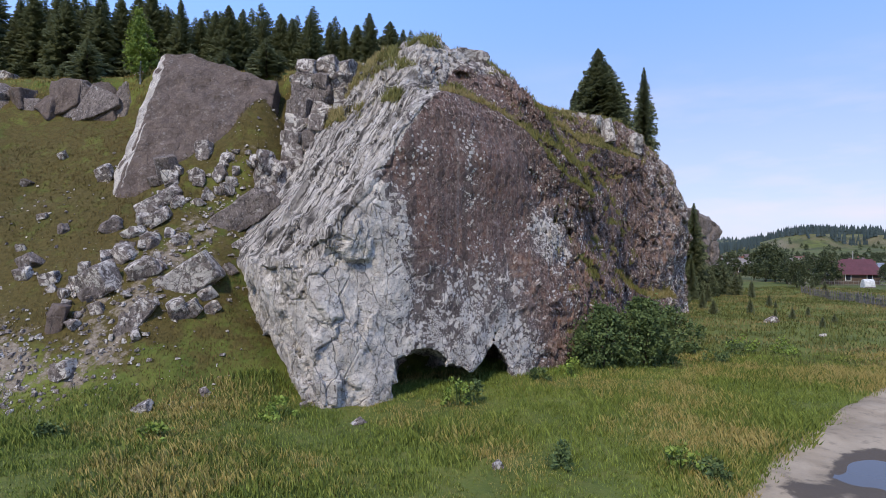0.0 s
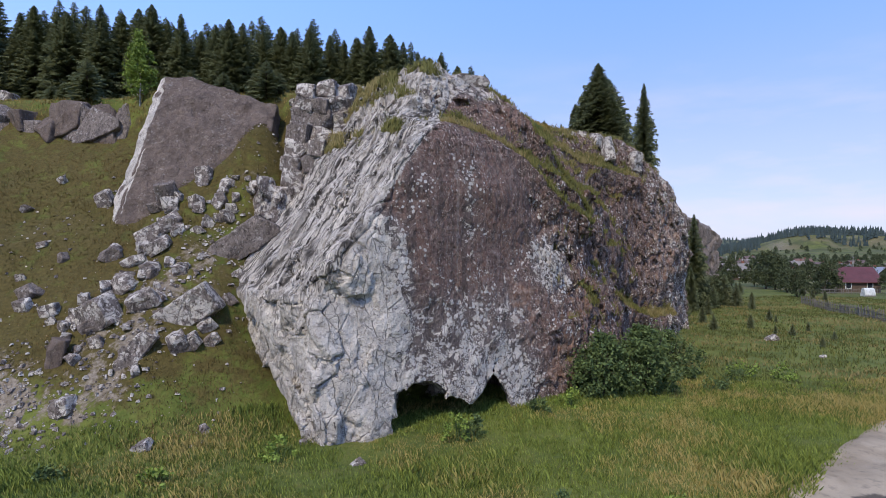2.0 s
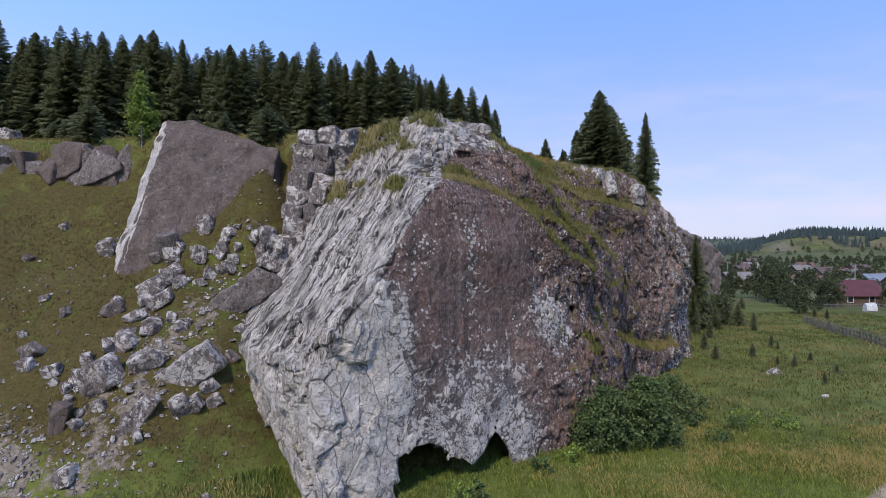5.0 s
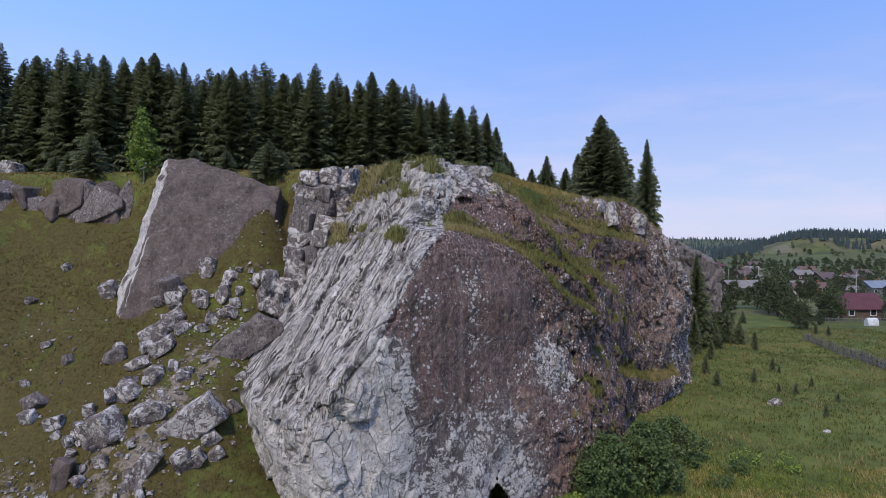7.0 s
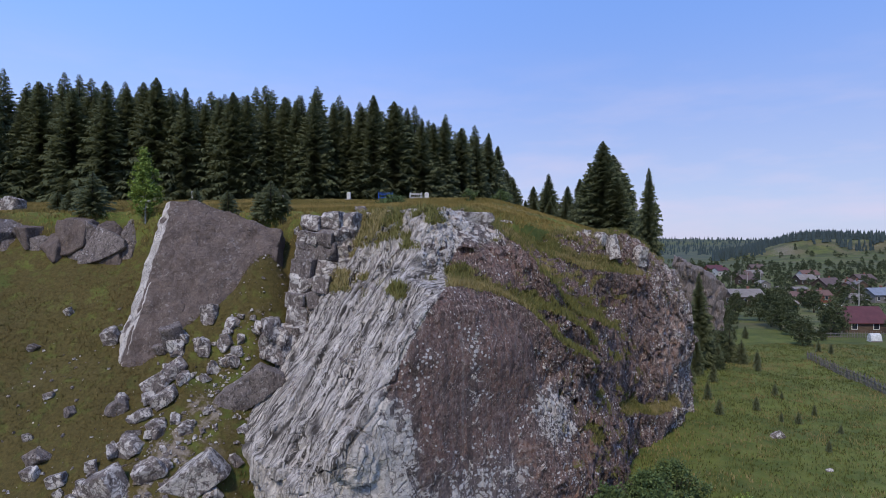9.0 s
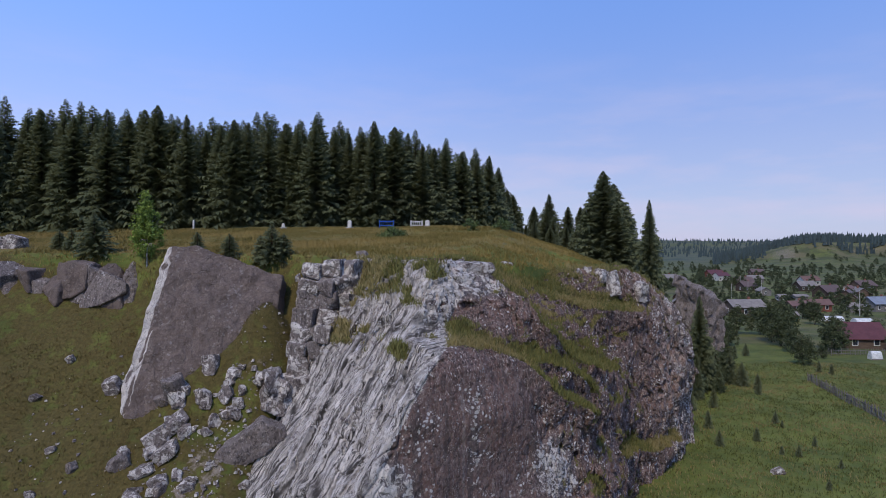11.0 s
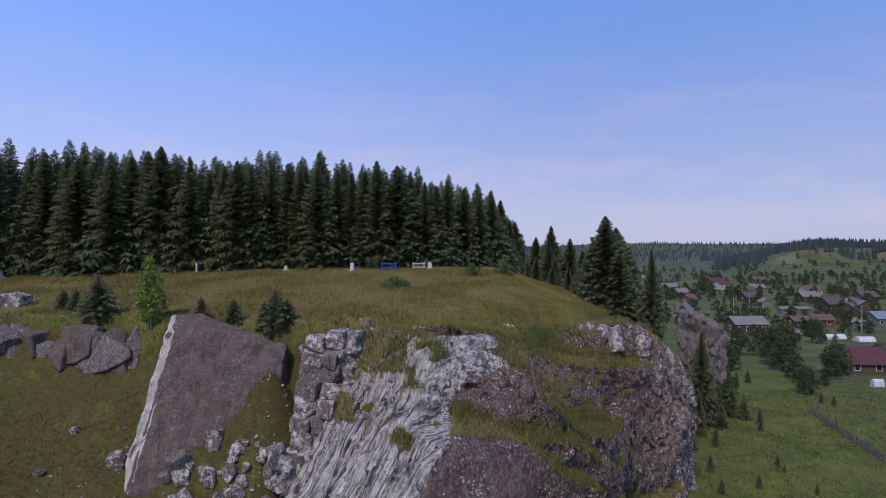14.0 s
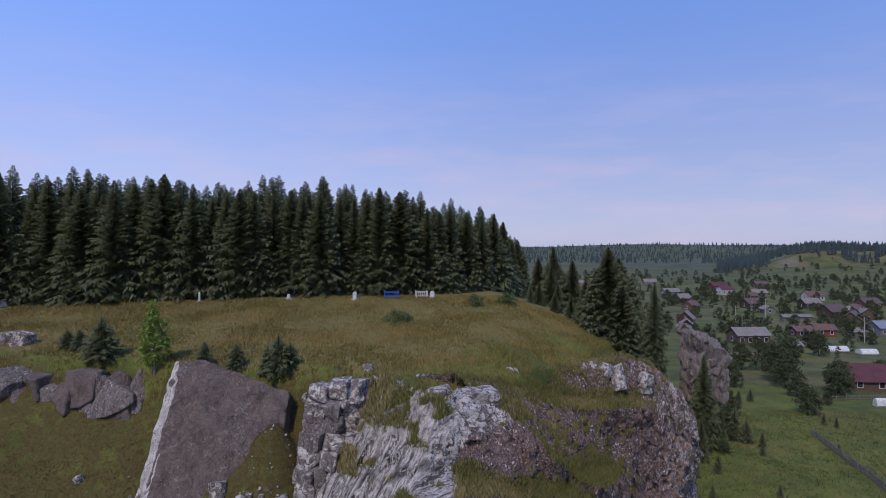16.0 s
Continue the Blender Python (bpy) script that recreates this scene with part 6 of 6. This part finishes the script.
# village trees and shrubs
vil = [leafy("broadleaf_tree", "round green broadleaf tree in the village", (60 + 5 * k, 130), 6.0, 2.4, 120 + k, 90, 36, GARDEN, BARK, 0.12, 0.17, "tree", 2, "village trees") for k in range(4)]
away = [leafy("broadleaf_tree", "green broadleaf tree among the village houses", (150 + 9 * k, 330), 6.0, 2.5, 130 + k, 34, 26, GARDEN, BARK, 0.08, 0.27, "tree", 1, "village trees") for k in range(4)]
rnd = random.Random(9)
for x, y, hh in ((64, 111, 6.5), (66, 118, 7.5), (72, 125, 8), (57, 92.6, 4.6), (69, 104, 5.6), (72, 108, 6.2), (82, 106, 4.6), (87, 118, 5), (62, 104, 4.5), (60, 97, 2.5), (64, 99, 2.2), (95, 150, 6), (88, 150, 5)):
    o = plant(vil[rnd.randrange(4)], x, y, hh / 6.0, rnd.uniform(0, 360), "round green broadleaf tree in the village", "village trees", 0.1)
far_trees = []
for k in range(640):
    y = rnd.uniform(150, 560) if k < 360 else rnd.uniform(300, 700)
    x = y * rnd.uniform(0.18 if y > 260 else 0.33, 0.82)
    if x > 60 and foot_distance(np.array(x), np.array(y)) < -8:
        size = rnd.uniform(0.35, 1.05)
        if y < 300:
            plant(away[rnd.randrange(4)], x, y, size, rnd.uniform(0, 360), "green broadleaf tree among the village houses", "village trees", 0.2)
        else:
            far_trees.append((x, y, size, rnd.randrange(4)))
V, F, n = [], [], 0
for x, y, size, i in far_trees:
    me = next(c for c in away[i].children if c.name.startswith("crown")).data
    co = np.zeros(len(me.vertices) * 3, np.float32)
    me.vertices.foreach_get("co", co)
    V.append(co.reshape(-1, 3) * size + np.array((x, y, float(land(x, y)) - 0.1)))
    F.append(np.arange(len(me.vertices)).reshape(-1, 4) + n)
    n += len(me.vertices)
tagged(new("far_trees", raw_mesh("far_trees", np.concatenate(V), np.concatenate(F), GARDEN)), "green broadleaf trees between the farther houses", "trees", kind="stuff")
for k in range(40):
    y = rnd.uniform(72, 130)
    x = np.interp(y, (60, 72, 92, 115, 130), (26, 31, 41, 52, 60)) + rnd.uniform(-5, 4)
    plant(vil[rnd.randrange(4)], float(x), y, rnd.uniform(0.3, 0.75), rnd.uniform(0, 360), "green shrub on the slope beside the pinnacle", "slope shrubs", 0.2)


# woods on the far ridges, too many to count
def far_wood(name, label, x, y, hh, seed):
    rng = np.random.default_rng(seed)
    V, F = [], []
    z = land(x, y)
    for i in range(len(x)):
        h1, b = hh[i], len(V)
        for lev in range(3):
            z0, z1, r = h1 * (0.05 + 0.28 * lev), h1 * (0.52 + 0.24 * lev), h1 * (0.22 - 0.055 * lev)
            a0 = rng.uniform(0, 6.28)
            c = len(V)
            V += [(x[i] + r * rng.uniform(0.6, 1.2) * math.cos(a0 + 1.257 * k), y[i] + r * math.sin(a0 + 1.257 * k), z[i] + z0 - 0.1 * h1 * rng.random()) for k in range(5)]
            V.append((x[i], y[i], z[i] + z1))
            F += [(c + k, c + (k + 1) % 5, c + 5) for k in range(5)]
    return tagged(new(name, raw_mesh(name, V, F, HAZED_NEEDLES)), label, "forest", kind="stuff")


rng = np.random.default_rng(77)
n = 5200
x, y = rng.uniform(150, 900, n), rng.uniform(690, 960, n)
edge = y + 0.10 * x + 22 * vnoise(x * 0.02, x * 0, x * 0)
keep = (x / y > 0.46) & ((edge > 768) | (x / y < 0.55) & (edge > 715) | (vnoise(x * 0.02, y * 0.02, x * 0) > 0.55)) & (vnoise(x * 0.02, y * 0.02, x * 0 + 4) > -0.6)
x, y = x[keep], y[keep]
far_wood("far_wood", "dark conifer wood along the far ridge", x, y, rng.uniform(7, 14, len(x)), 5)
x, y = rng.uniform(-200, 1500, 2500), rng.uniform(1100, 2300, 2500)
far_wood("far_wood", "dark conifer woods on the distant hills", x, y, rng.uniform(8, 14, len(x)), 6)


# ---- the graves by the forest ----
def gravestone(x, y, w, hh, turn):
    root = tagged(new("gravestone"), "small white gravestone at the forest edge", "gravestone", "gravestones")
    root.matrix_world = pose(x, y, float(land(x, y)) - 0.05, 0, 0, turn)
    part("plinth", box(bmesh.new(), -w * 0.75, w * 0.75, -0.25, 0.25, -0.1, 0.2), POLE, root)
    bm = bmesh.new()
    prof = [(-w / 2, 0.2), (w / 2, 0.2), (w / 2, hh * 0.85), (w * 0.3, hh * 0.97), (0, hh), (-w * 0.3, hh * 0.97), (-w / 2, hh * 0.85)]
    a, b = ([bm.verts.new((p, s, q)) for p, q in prof] for s in (-0.07, 0.07))
    bm.faces.new(a)
    bm.faces.new(b[::-1])
    for i in range(len(prof)):
        bm.faces.new((a[i], b[i], b[(i + 1) % len(prof)], a[(i + 1) % len(prof)]))
    bmesh.ops.recalc_face_normals(bm, faces=bm.faces)
    part("slab", bm, STONE_WHITE, root)


for x, y, w, hh in ((-26.6, 60.2, 0.5, 1.15), (-10.4, 61.0, 0.45, 0.95), (-17.6, 61.5, 0.5, 0.6), (-46.2, 58.6, 0.5, 0.8), (-2.2, 62.0, 0.45, 0.8)):
    gravestone(x, y, w, hh, x * 3)


def grave_fence(x, y, w, d, mat, label, tall=0.9):
    root = tagged(new("grave_fence"), label, "fence", "grave fences")
    root.matrix_world = pose(x, y, float(land(x, y)) - 0.05, 0, 0, 8)
    for sx in (-1, 1):
        for sy in (-1, 1):
            part("post", tube(bmesh.new(), [(sx * w / 2, sy * d / 2, 0), (sx * w / 2, sy * d / 2, tall + 0.15)], [0.04, 0.04], 6), mat, root)
    for zz in (0.25, tall):
        for sy in (-1, 1):
            part("rail", box(bmesh.new(), -w / 2, w / 2, sy * d / 2 - 0.025, sy * d / 2 + 0.025, zz - 0.03, zz + 0.03), mat, root)
        for sx in (-1, 1):
            part("rail", box(bmesh.new(), sx * w / 2 - 0.025, sx * w / 2 + 0.025, -d / 2, d / 2, zz - 0.03, zz + 0.03), mat, root)
    for i in range(1, int(w / 0.22)):
        part("bar", box(bmesh.new(), -w / 2 + 0.22 * i - 0.02, -w / 2 + 0.22 * i + 0.02, -d / 2 - 0.02, -d / 2 + 0.02, 0.2, tall + 0.1), mat, root)


grave_fence(-6.6, 62.0, 1.5, 1.4, BLUE_PAINT, "blue-painted iron fence round a grave", 0.7)
grave_fence(-3.4, 62.6, 1.2, 1.2, STONE_WHITE, "white-painted iron fence round a grave", 0.65)


# ---- tall weeds in the meadow ----
def weed(x, y, hh, r, seed):
    ob = leafy("weed_clump", "clump of tall broad-leaved weeds in the meadow", (x, y), hh, r, seed, 16, 26, LEAVES if seed % 2 else WILLOW, WILLOW, 0.1, 0.07, "weeds", 4, "weed clumps")
    return ob


for k, (x, y, hh, r) in enumerate(((3.6, 17.2, 0.9, 0.5), (7.0, 17.0, 0.8, 0.7), (7.6, 16.4, 0.7, 0.6), (0.6, 24.2, 1.3, 0.7), (1.4, 24.6, 1.0, 0.6), (-6.2, 21.8, 0.8, 0.7), (16.5, 33.0, 1.0, 1.2), (18.0, 34.5, 0.9, 1.2),
                                   (15.0, 31.5, 0.9, 1.0), (6.4, 28.6, 0.9, 0.8), (4.6, 27.6, 0.8, 0.7), (-9.5, 19.0, 0.6, 0.6), (-13.5, 19.5, 0.6, 0.6), (20.0, 34.0, 0.8, 1.1))):
    weed(x, y, hh, r, 400 + k)
